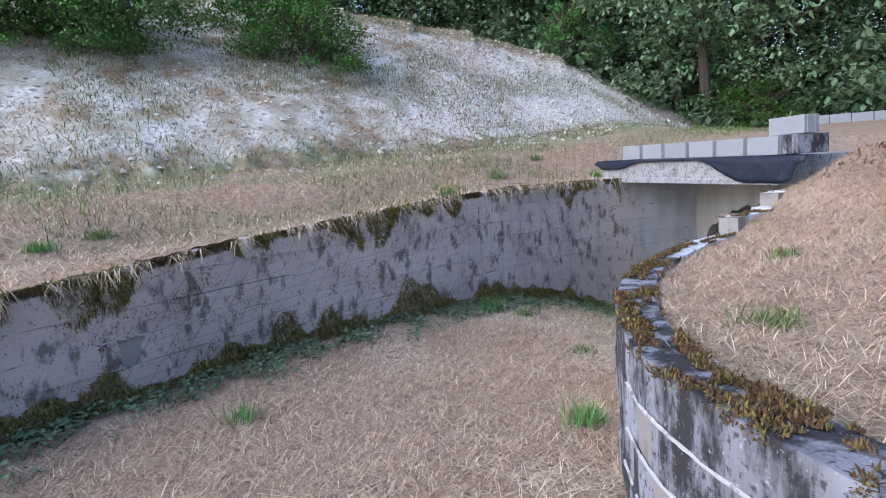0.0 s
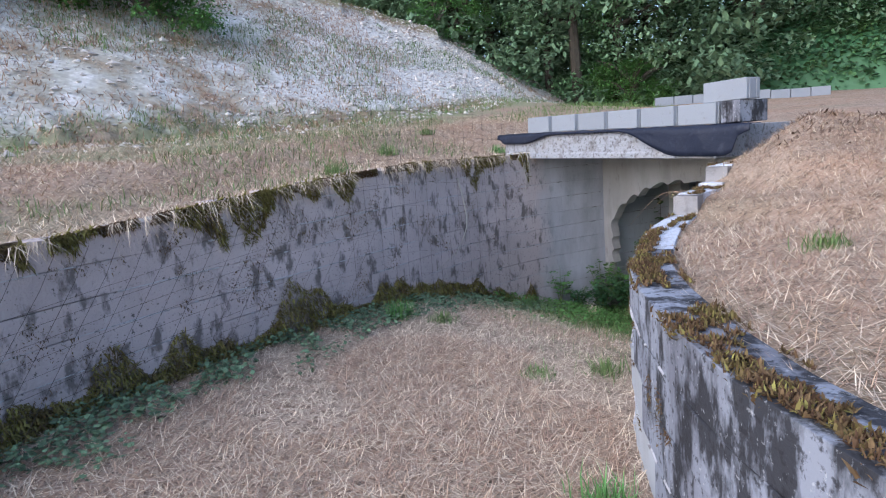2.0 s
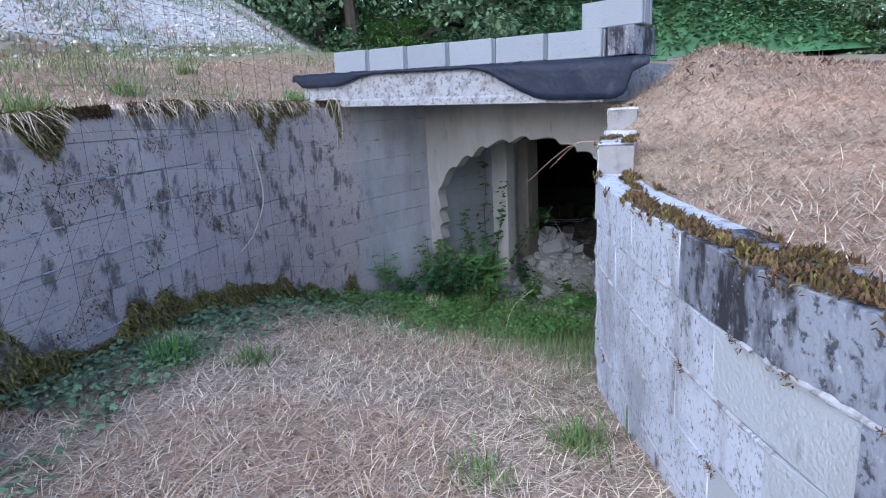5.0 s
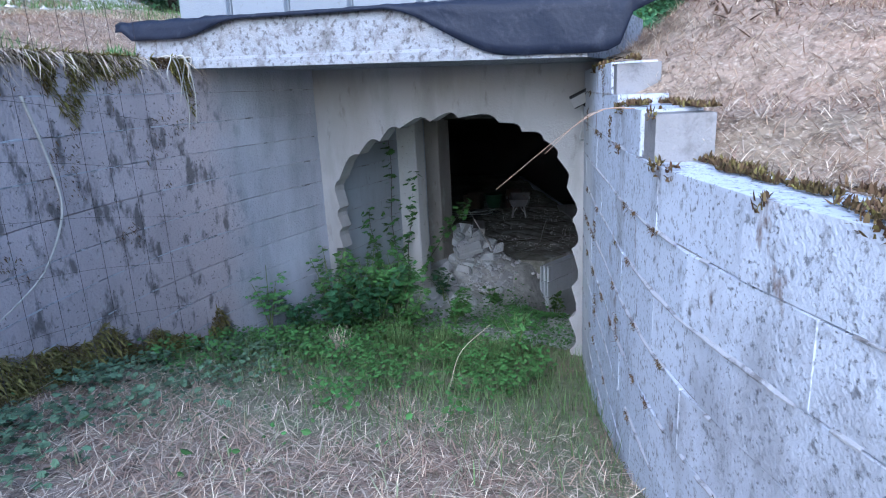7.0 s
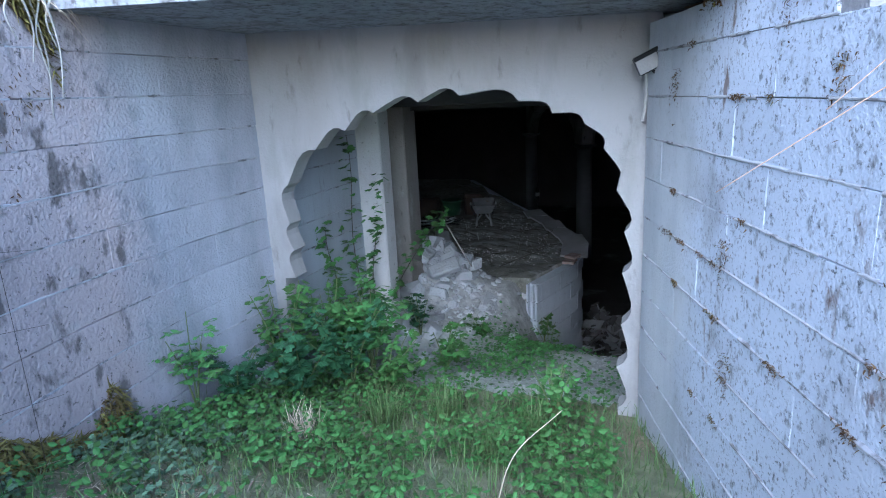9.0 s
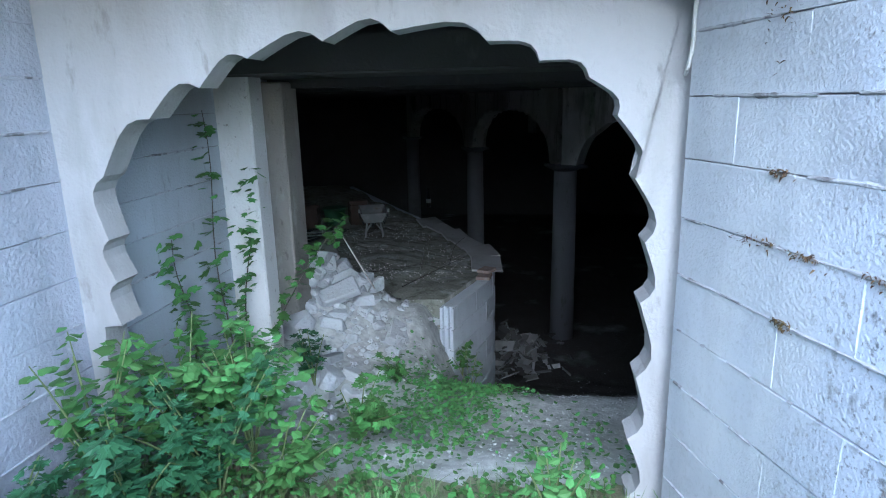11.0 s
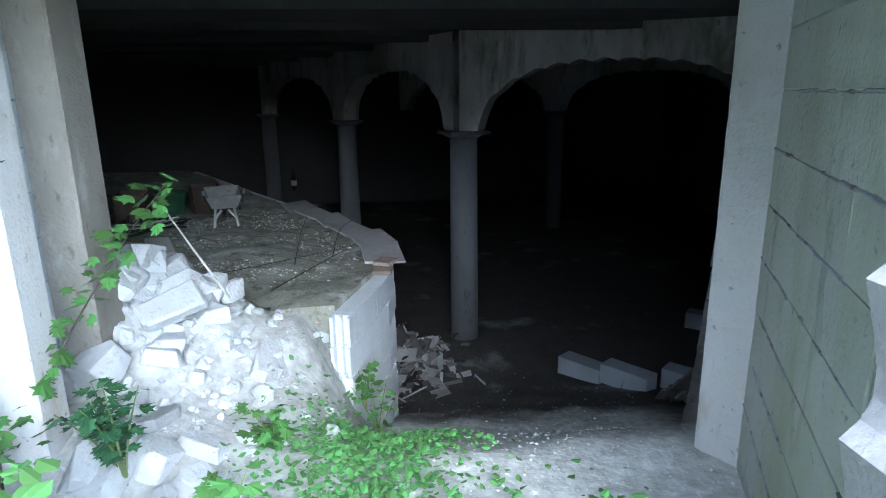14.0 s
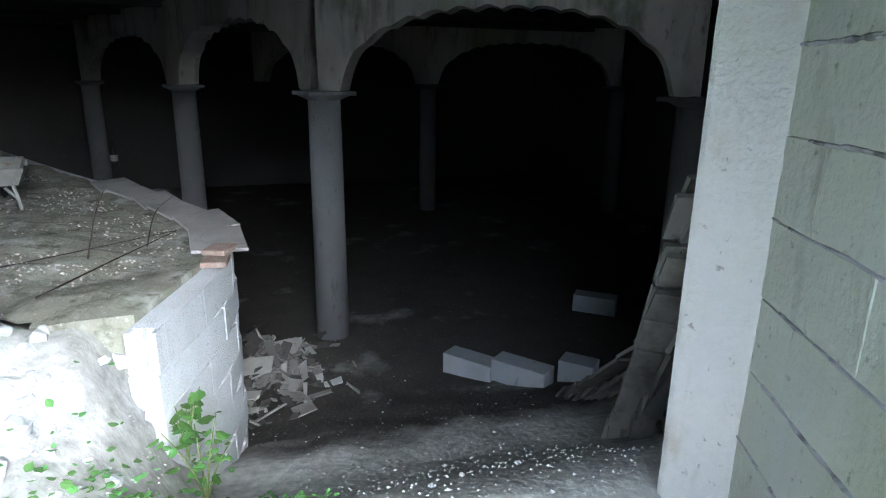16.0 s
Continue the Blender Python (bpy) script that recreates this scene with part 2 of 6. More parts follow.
TREE_LEAF_B = mat("pale_tree_leaf", (0.16, 0.26, 0.15), 0.55, [], 0, spread=0.45, object_tint=0.35)
BARK = mat("bark", (0.10, 0.085, 0.07), 0.95, [(12, (0.05, 0.045, 0.04), 0.5, 0.2, 0.8, 0.3)], 0.8, 30)
STEM = mat("dry_stem", (0.50, 0.47, 0.43), 0.8, [(20, (0.3, 0.27, 0.23), 0.5, 0.2, 0.7, 1)], 0, spread=0)
GREEN_STEM = mat("green_stem", (0.16, 0.20, 0.08), 0.7, [], 0)
RUST = mat("rusty_wire", (0.055, 0.045, 0.045), 0.7, [(30, (0.14, 0.07, 0.04), 0.55, 0.1, 0.7, 1)], 0, metal=0.4)
RUBBLE = mat("plaster_rubble", (0.58, 0.59, 0.60), 0.95, [(5, (0.52, 0.52, 0.51), 0.48, 0.2, 0.8, 1), (30, (0.32, 0.31, 0.29), 0.6, 0.1, 0.6, 1)], 0.8, 40, object_tint=0.1)
# base darkened for the cellar's shade; the mask brings pale dust near the door
FLOOR = mat("cellar_earth", (0.095, 0.088, 0.08), 0.95, [(3, (0.07, 0.065, 0.06), 0.47, 0.2, 0.8, 1), (30, (0.3, 0.29, 0.28), 0.6, 0.1, 0.6, 1)], 0.7, 30, masks=(("dust_shade", (0.54, 0.54, 0.52)),))
WHITE_PLASTIC = mat("grey_plastic", (0.55, 0.55, 0.53), 0.5, [(9, (0.32, 0.31, 0.28), 0.52, 0.2, 0.6, 1)], 0.1, 40)
DARK_PLASTIC = mat("black_casing", (0.02, 0.02, 0.022), 0.4, [(15, (0.05, 0.05, 0.05), 0.55, 0.1, 0.6, 1)], 0.1, 40)
WOOD = mat("old_wood", (0.26, 0.25, 0.24), 0.85, [(6, (0.09, 0.08, 0.07), 0.5, 0.2, 0.8, 0.3), (30, (0.26, 0.24, 0.21), 0.58, 0.1, 0.6, 0.2)], 0.5, 40, object_tint=0.15)
PALE_STEEL = mat("pale_steel", (0.38, 0.38, 0.36), 0.7, [(9, (0.24, 0.22, 0.19), 0.52, 0.2, 0.7, 1)], 0.2, 40)
BRICK = mat("red_clay", (0.36, 0.27, 0.23), 0.9, [(14, (0.48, 0.42, 0.37), 0.52, 0.15, 0.7, 1)], 0.5, 60)
DARK_WOOD = mat("dark_crate_wood", (0.085, 0.06, 0.048), 0.9, [(9, (0.14, 0.10, 0.08), 0.52, 0.2, 0.6, 0.4)], 0.4, 40)
GREEN_PAINT = mat("green_plastic", (0.03, 0.09, 0.045), 0.5, [(8, (0.08, 0.10, 0.075), 0.52, 0.2, 0.6, 1)], 0.2, 40)
BARROW = mat("mortar_crusted_steel", (0.22, 0.22, 0.21), 0.85, [(6, (0.32, 0.31, 0.29), 0.5, 0.15, 0.7, 1), (18, (0.20, 0.14, 0.10), 0.6, 0.1, 0.7, 1)], 0.5, 50)
BLUE = mat("blue_sheet", (0.08, 0.16, 0.42), 0.5, [(6, (0.35, 0.42, 0.6), 0.56, 0.1, 0.7, 1)], 0.1, 20)
STONE_BITS = mat("bank_stones", (0.56, 0.52, 0.495), 0.95, [], 0, spread=0.35)


# concrete with the unlit cellar's shade put into its colour
SHADE_CONCRETE = mat("shade_concrete", (0.10, 0.097, 0.094), 0.95, [(1.5, (0.09, 0.085, 0.08), 0.47, 0.2, 0.8, 1), (12, (0.15, 0.145, 0.135), 0.58, 0.12, 0.5, 0.5)], 0.4, 50)


# ---- building helpers ----
def mesh_of(name, bm, material, smooth=False):
    me = bpy.data.meshes.new(name)
    bm.to_mesh(me)
    bm.free()
    me.materials.append(material)
    if smooth:
        me.polygons.foreach_set("use_smooth", [True] * len(me.polygons))
    return me


def thing(name, bm, material, label="", category="", group="", kind="", smooth=False):
    return tagged(new(name, mesh_of(name, bm, material, smooth)), label, category, group, kind)


def part(name, bm, material, parent, label="", smooth=False):
    ob = new(name, mesh_of(name, bm, material, smooth))
    ob.parent = parent
    return tagged(ob, label)


def empty(name, place, label, category, group="", kind=""):
    ob = new(name)
    ob.location = place
    ob.empty_display_size = 0.1
    bpy.context.view_layer.update()
    return tagged(ob, label, category, group, kind)


def box(bm, m, size, bevel=0.0):
    """Adds a box of that size, centred on the pose m."""
    made = bmesh.ops.create_cube(bm, size=1.0, matrix=m @ Matrix.Diagonal((*size, 1)))
    if bevel:
        edges = {e for v in made["verts"] for e in v.link_edges}
        bmesh.ops.bevel(bm, geom=list(edges), offset=bevel, segments=1, affect="EDGES", profile=0.5)
    return made


def prism(bm, outline, z0, z1):
    """Adds an upright prism over a plan outline."""
    low = [bm.verts.new((x, y, z0)) for x, y in outline]
    high = [bm.verts.new((x, y, z1)) for x, y in outline]
    k = len(outline)
    for i in range(k):
        bm.faces.new((low[i], low[(i + 1) % k], high[(i + 1) % k], high[i]))
    bm.faces.new(high)
    bm.faces.new(low[::-1])
    bmesh.ops.recalc_face_normals(bm, faces=bm.faces)


def smooth_line(points, step=0.1):
    """A smooth plan line through the points, evenly stepped."""
    pts = [Vector(p) for p in points]
    pts = [2 * pts[0] - pts[1]] + pts + [2 * pts[-1] - pts[-2]]
    fine = []
    for i in range(1, len(pts) - 2):
        a, b, c, d = pts[i - 1:i + 3]
        for k in range(40):
            t = k / 40
            fine.append(0.5 * (2 * b + (c - a) * t + (2 * a - 5 * b + 4 * c - d) * t * t + (3 * b - a - 3 * c + d) * t ** 3))
    fine.append(pts[-2])
    out, gone = [fine[0]], 0.0
    for a, b in zip(fine, fine[1:]):
        gone += (b - a).length
        if gone >= step:
            out.append(b)
            gone -= step
    return out


def clamp01(v):
    return 0.0 if v < 0 else 1.0 if v > 1 else v


def ease(a, b, v):
    t = clamp01((v - a) / (b - a))
    return t * t * (3 - 2 * t)


# ---- plan ----
# The portal's own frame: u runs along the arch wall, n into the cellar.
ORIGIN, U, N = Vector((4.58, 7.25)), Vector((-0.280, 0.960)), Vector((0.960, 0.280))
TURN_PORTAL = math.degrees(math.atan2(U.y, U.x))


def at(u, n, z=0.0):
    p = ORIGIN + U * u + N * n
    return Vector((p.x, p.y, z))


def portal_pose(u, n, z):
    """x along u, y against n, z up."""
    return Matrix.Translation(at(u, n, z)) @ Matrix.Rotation(radians(TURN_PORTAL), 4, "Z")


LEFT = smooth_line([(-4.3, -3.5), (-4.0, -1.0), (-3.55, 1.2), (-2.66, 3.5), (-2.2, 4.2), (-1.47, 5.3), (-0.05, 6.78), (0.42, 7.24), (1.29, 8.08), (1.82, 8.5), (2.4, 8.84), (3.15, 9.15), at(2.22, 0.0).xy])
RIGHT = smooth_line([(1.9, -3.5), (1.5, -1.2), (1.1, 0.3), (0.8, 1.2), (0.68, 1.9), (0.71, 2.4), (0.84, 3.0), (1.17, 3.85), (1.52, 4.42), (2.25, 5.36), (2.82, 5.86), (3.3, 6.2), (3.75, 6.52), at(-0.14, 0.0).xy])
LEFT_A, RIGHT_A = np.array([p[:] for p in LEFT]), np.array([p[:] for p in RIGHT])


def side(line, x, y):
    """Distance from a plan line, and the sign of the side (positive to its left)."""
    d = line - np.array((x, y))
    i = int(np.argmin((d * d).sum(1)))
    j = min(i + 1, len(line) - 1)
    i = j - 1
    e = line[j] - line[i]
    cross = e[0] * (y - line[i][1]) - e[1] * (x - line[i][0])
    return float(np.sqrt((d * d).sum(1).min())) * (1 if cross > 0 else -1)


def left_top(x):
    return 1.36 - 0.36 * (clamp01((0.9 - x) / 4.2) * 4.2 / 3.5) ** 1.3


def right_top(x):
    return 0.84 + (0.16 if x > 2.58 else 0.0) + (0.18 if x > 3.15 else 0.0)


def floor_z(x, y):
    """The trench floor, which falls towards the portal."""
    n = (Vector((x, y)) - ORIGIN).dot(N)
    return 0.12 - 0.10 * ease(-7.0, -3.2, n) - 1.02 * ease(-4.3, 0.5, n) + 0.02 * noise.noise((x * 1.3, y * 1.3, 0))


FOOT = smooth_line([(-30, -6), (-14, 3.5), (-5.3, 8.6), (1.0, 12.9), (5.0, 16.4), (9.6, 21.8), (13, 28), (20, 50)], 0.5)
FOOT_A = np.array([p[:] for p in FOOT])


def ridge_z(x):
    return 6.9 - 0.13 * clamp01((x + 4) / 6.0) * 6 - 0.27 * max(0.0, x - 2.0) * (1 if x < 9 else 1.35)


def ground_z(x, y):
    """The banks on both sides of the trench."""
    plane = 1.42 + 0.078 * (y - 7) + 0.022 * (x - 4)
    dl, dr = side(LEFT_A, x, y), side(RIGHT_A, x, y)
    far = math.hypot(x - 5, y - 8)
    if far > 26:
        plane = 1.42 + (plane - 1.42) * 26 / far
    left = dl > 0 and (x - 4.6) * 0.3 < (y - 7)
    if left:
        z = left_top(x) - 0.02 + (plane + 0.09 * min(dl, 6) * (1 - ease(4, 9, x)) - left_top(x)) * ease(0.1, 2.2, dl)
        rise = side(FOOT_A, x, y)
        if rise > 0:
            bank = z + 0.56 * rise + 0.12 * noise.noise((x * 0.5, y * 0.5, 3))
            cap = max(z, ridge_z(x) + 0.03 * rise)
            z = min(bank, cap) if bank - cap < -0.4 else cap - 0.1 * clamp01((cap + 0.4 - bank) / 0.8)
            z = max(z, plane)
    else:
        low = 0.81 + 0.155 * ease(2.6, 2.95, x) + 0.175 * ease(3.15, 3.5, x)
        z = low + (plane - low) * ease(0.15, 2.6 - 1.9 * ease(2.8, 3.8, x), abs(dr)) + 0.18 * math.exp(-((x - 4.35) ** 2 + (y - 6.15) ** 2) / 0.5)
        z = max(z, 1.32 * ease(5.0, 7.5, x))
    calm = ease(0.12, 0.7, min(abs(dl), abs(dr)))
    return z + calm * (0.04 * noise.noise((x * 0.8, y * 0.8, 7)) + 0.02 * noise.noise((x * 4, y * 4, 2)))


def graded(a, b, near, step, grow, reach):
    """Evenly spaced values from a to b, then wider and wider out to reach on both sides."""
    mid = list(np.arange(a, b, step))
    up, s = [], near
    v = mid[-1]
    while v < reach:
        s *= grow
        v += s
        up.append(v)
    down, s, v = [], near, a
    while v > -reach:
        s *= grow
        v -= s
        down.append(v)
    return down[::-1] + mid + up


TRENCH = [(p + 0.13 * Vector((a.y, -a.x)) * -1) for p, a in zip(LEFT, [(b - c).normalized() for b, c in zip(LEFT[1:] + LEFT[-1:], LEFT[:-1] + LEFT[-2:-1])])]
TRENCH_R = [(p + 0.15 * Vector((a.y, -a.x))) for p, a in zip(RIGHT, [(b - c).normalized() for b, c in zip(RIGHT[1:] + RIGHT[-1:], RIGHT[:-1] + RIGHT[-2:-1])])]
OUTLINE = np.array([p[:] for p in TRENCH] + [at(2.32, 0.07).xy[:], at(-0.26, 0.07).xy[:]] + [p[:] for p in TRENCH_R[::-1]])


def in_trench(x, y):
    xs, ys = OUTLINE[:, 0], OUTLINE[:, 1]
    xn, yn = np.roll(xs, -1), np.roll(ys, -1)
    hit = ((ys > y) != (yn > y)) & (x < (xn - xs) * (y - ys) / (yn - ys + 1e-12) + xs)
    return bool(hit.sum() % 2)


LAND = {}   # the ground's grid, for strewing things on it


def land(key, x, y):
    """Values of a layer of the ground's grid at many places."""
    xs, ys, g = LAND["xs"], LAND["ys"], LAND[key]
    i, j = np.clip(np.searchsorted(xs, x) - 1, 0, len(xs) - 2), np.clip(np.searchsorted(ys, y) - 1, 0, len(ys) - 2)
    a, b = (x - xs[i]) / (xs[i + 1] - xs[i]), (y - ys[j]) / (ys[j + 1] - ys[j])
    return (g[j, i] * (1 - a) + g[j, i + 1] * a) * (1 - b) + (g[j + 1, i] * (1 - a) + g[j + 1, i + 1] * a) * b


def make_ground():
    xs = graded(-4.6, 7.0, 0.08, 0.085, 1.09, 240)
    ys = graded(-3.6, 11.5, 0.08, 0.085, 1.09, 240)
    high, low, inside = [], [], []
    for y in ys:
        for x in xs:
            near = -4.8 < x < 5.1 and -3.8 < y < 10.2
            inside.append(near and in_trench(x, y))
            high.append((x, y, ground_z(x, y)))
            low.append((x, y, floor_z(x, y) if near else -5.0))
    w, half = len(xs), len(high)
    LAND.update(xs=np.array(xs), ys=np.array(ys), high=np.array(high)[:, 2].reshape(-1, w), low=np.array(low)[:, 2].reshape(-1, w), deep=np.array(inside, float).reshape(-1, w))
    for key, line in (("left", LEFT_A), ("right", RIGHT_A), ("foot", FOOT_A)):
        LAND[key] = np.array([side(line, x, y) if abs(x) < 30 and abs(y) < 45 else -9.0 for y in ys for x in xs]).reshape(-1, w)
    faces = []
    for j in range(len(ys) - 1):
        for i in range(w - 1):
            q = (j * w + i, j * w + i + 1, (j + 1) * w + i + 1, (j + 1) * w + i)
            k = sum(inside[a] for a in q)
            if k < 4:
                faces.append(q)
            if k > 0:
                faces.append(tuple(a + half for a in q))
    used = sorted({a for q in faces for a in q})
    order = {a: i for i, a in enumerate(used)}
    verts = high + low
    me = bpy.data.meshes.new("ground")
    me.from_pydata([verts[a] for a in used], [], [tuple(order[a] for a in q) for q in faces])
    me.materials.append(STRAW)
    bank = me.attributes.new("bank", "FLOAT", "POINT")
    green = me.attributes.new("green", "FLOAT", "POINT")
    on_bank, on_green = [], []
    for v in me.vertices:
        x, y, z = v.co
        d = float(land("foot", x, y)) if x < 16 and -20 < x and 2 < y < 40 else -9
        loose = ease(-0.3, 0.6, d) * (1 - ease(-0.25, 0.05, z - ridge_z(x))) if d > -1 else 0.0
        on_bank.append(loose * (0.5 + 0.5 * ease(-1.5, 2.5, x - 0.15 * (y - 12))) if x < 11 else 0.0)
        on_green.append(max(0.55 * ease(-2.6, -1.2, d) if d > -3 else 0.0, 0.45 if math.hypot(x, y) > 26 else 0.0, 0.62 * ease(-4.2, -2.0, (Vector((x, y)) - ORIGIN).dot(N)) if z < 0.25 else 0.0))
    bank.data.foreach_set("value", on_bank)
    green.data.foreach_set("value", on_green)
    me.polygons.foreach_set("use_smooth", [True] * len(me.polygons))
    return tagged(new("ground", me), "dry straw-coloured mown grass with bare earth", "ground", kind="structure")


make_ground()

# ---- block masonry ----
def block_meshes(name, size, material, count=4, chip=0.002):
    out = []
    rng = random.Random(len(name))
    for _ in range(count):
        bm = bmesh.new()
        box(bm, Matrix.Identity(4), size, 0.003)
        for v in bm.verts:
            v.co += Vector((rng.uniform(-chip, chip), rng.uniform(-chip, chip) * 0.8, rng.uniform(-chip, chip)))
        out.append(mesh_of(name, bm, material))
    return out


SIZE = (0.494, 0.2, 0.195)
BLOCKS_LEFT = block_meshes("block", SIZE, BLOCK_L)
BLOCKS_RIGHT = block_meshes("block", SIZE, BLOCK_R)
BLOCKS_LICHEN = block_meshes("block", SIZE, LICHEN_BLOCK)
BLOCKS_CLEAN = block_meshes("block", SIZE, CLEAN_BLOCK)
BLOCKS_PALE = block_meshes("block", SIZE, PALE_BLOCK)
BLOCKS_DAMP = block_meshes("block", SIZE, DAMP_BLOCK)
LATER = []   # masonry pieces, laid at the end of the file


def lay_line(parent, line, sign, choose, z_top, top, bottom, first=0.0, last=99.0, seed=1, thick=0.2):
    """Blocks in running bond along a plan line; the face lies on the line."""
    rng = random.Random(seed)
    arc = [0.0]
    for a, b in zip(line, line[1:]):
        arc.append(arc[-1] + (b - a).length)
    total = arc[-1]
    xs, ys = [p.x for p in line], [p.y for p in line]

    def spot(s):
        return Vector((float(np.interp(s, arc, xs)), float(np.interp(s, arc, ys))))
    for k in range(16):
        z1 = z_top - 0.2 * k
        s, run = total, (0.25 if k % 2 else 0.5)
        while s > first:
            a, b = spot(max(s - run, 0)), spot(s)
            mid = (a + b) / 2
            s, run = s - run, 0.5
            if s + 0.5 > last or (b - a).length < 0.1:
                continue
            high, deep = top(mid.x), bottom(mid.x, mid.y)
            if z1 - 0.2 > high - 0.05 or z1 < deep - 0.03:
                continue
            zt = min(z1, high)
            t = (b - a).normalized()
            out = Vector((-t.y, t.x)) * sign
            c = mid + out * (thick / 2 + rng.uniform(-0.0015, 0.0015))
            turn = math.atan2(t.y, t.x) + rng.uniform(-0.002, 0.002)
            m = Matrix.Translation((c.x, c.y, (zt + z1 - 0.2) / 2)) @ Matrix.Rotation(turn, 4, "Z") @ Matrix.Diagonal(((b - a).length / 0.489, thick / 0.2, (zt - z1 + 0.2) / 0.198, 1))
            LATER.append((parent, rng.choice(choose(mid, k)), m))


def wall_strip(name, line, top, sign, label, bottom, front=0.013, back=0.195):
    """The mortar bed and backing of a block wall, a little behind its face."""
    bm = bmesh.new()
    prev, last = None, 0.0
    for i, p in enumerate(line):
        a, b = line[max(i - 1, 0)], line[min(i + 1, len(line) - 1)]
        t = (b - a).normalized()
        out = Vector((-t.y, t.x)) * sign
        z1, z0 = top(p.x) - 0.012, bottom(p.x, p.y) - 0.4
        tops = [z1]
        if prev and abs(z1 - last) > 0.08:
            tops = [last, z1]   # an upright end face where the wall steps
        for high in tops:
            ring = [bm.verts.new((*(p + out * o), z)) for o, z in ((front, z0), (front, high), (back, high), (back, z0))]
            if prev:
                for k in range(4):
                    if len(tops) == 2 and high == z1 and k == 3:
                        continue
                    bm.faces.new((prev[k], prev[(k + 1) % 4], ring[(k + 1) % 4], ring[k]))
            prev = ring
        last = z1
    bmesh.ops.recalc_face_normals(bm, faces=bm.faces)
    return thing(name, bm, MORTAR, label, "wall", kind="structure")


wall_left = wall_strip("wall_left", LEFT, left_top, 1, "curved retaining wall of weathered grey concrete blocks", floor_z)
wall_right = wall_strip("wall_right", RIGHT, right_top, -1, "curved retaining wall of pale lichen-stained concrete blocks", floor_z)
lay_line(wall_left, LEFT, 1, lambda p, k: BLOCKS_LEFT, 1.36, left_top, floor_z, first=4.0, seed=3)
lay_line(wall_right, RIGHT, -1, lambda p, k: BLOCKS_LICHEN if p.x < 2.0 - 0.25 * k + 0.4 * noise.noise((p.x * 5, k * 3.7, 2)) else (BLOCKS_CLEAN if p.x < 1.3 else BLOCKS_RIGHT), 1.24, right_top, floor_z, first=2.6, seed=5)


def mortar_beads(parent, line, sign, z_top, top, bottom, first, seed):
    """Squeezed-out mortar along the bed joints, broken away in places."""
    verts, faces = [], []
    total = len(line) - 1
    for k in range(1, 14):
        z = z_top - 0.2 * k
        run = None
        for i4 in range(int(first * 40), total * 4):
            i, f = divmod(i4, 4)
            p = line[i].lerp(line[min(i + 1, total)], f / 4)
            t = (line[min(i + 1, total)] - line[i]).normalized()
            out = Vector((-t.y, t.x)) * sign
            s = i4 * 0.025
            keep = noise.noise((s * 1.6, k * 3.1, seed)) + 0.6 * noise.noise((s * 8, k * 2.3, seed + 5)) > -0.05
            if not keep or z > top(p.x) - 0.06 or z < bottom(p.x, p.y):
                run = None
                continue
            h = 0.006 + 0.010 * abs(noise.noise((s * 15, k, seed)))
            o = 0.004 + 0.008 * abs(noise.noise((s * 11, k, seed + 9)))
            w = z + 0.004 * noise.noise((s * 6, k, 1))
            b = len(verts)
            a = p + out * 0.004
            c = p - out * o
            verts += [(a.x, a.y, w + h), (c.x, c.y, w + h * 0.3), (c.x, c.y, w - h * 0.3), (a.x, a.y, w - h)]
            if run is not None:
                faces += [(run, run + 1, b + 1, b), (run + 1, run + 2, b + 2, b + 1), (run + 2, run + 3, b + 3, b + 2)]
            run = b
    me = bpy.data.meshes.new("mortar")
    me.from_pydata(verts, [], faces)
    me.materials.append(BEAD)
    ob = new("mortar", me)
    ob.parent = parent
    tagged(ob, "broken pale mortar beads in the bed joints", kind="stuff")


mortar_beads(wall_left, LEFT, 1, 1.36, left_top, floor_z, 4.5, 2)
mortar_beads(wall_right, RIGHT, -1, 1.24, right_top, floor_z, 3.0, 21)

# ---- portal ----
def arch_outline():
    """The scalloped horseshoe opening as (u, z), from the foot of one jamb over the crown to the other."""
    tips = [(-0.04, -1.4), (-0.05, -0.92), (-0.04, -0.66), (-0.06, -0.40), (-0.06, -0.10), (-0.065, 0.13), (-0.02, 0.36), (0.05, 0.58), (0.15, 0.71), (0.32, 0.77), (0.5, 0.84), (0.84, 0.885), (1.09, 0.86), (1.38, 0.81), (1.58, 0.71), (1.80, 0.60), (2.03, 0.38), (2.05, 0.12), (2.04, -0.06), (2.05, -0.25)]
    out = [tips[0]]
    for i, (a, b) in enumerate(zip(tips, tips[1:])):
        a, b = Vector(a), Vector(b)
        d = b - a
        away = Vector((-d.y, d.x)).normalized() * -1
        deep = min(0.05, d.length * 0.2)
        for f, w in ((0.12, 0.7), (0.26, 1.05), (0.45, 1.0), (0.68, 0.62), (0.88, 0.24)):
            q = a + d * f - away * deep * w
            out.append((q.x, q.y))
        out.append((b.x, b.y))
    return out + [(2.13, -0.26), (2.15, -0.5), (2.13, -1.4)]


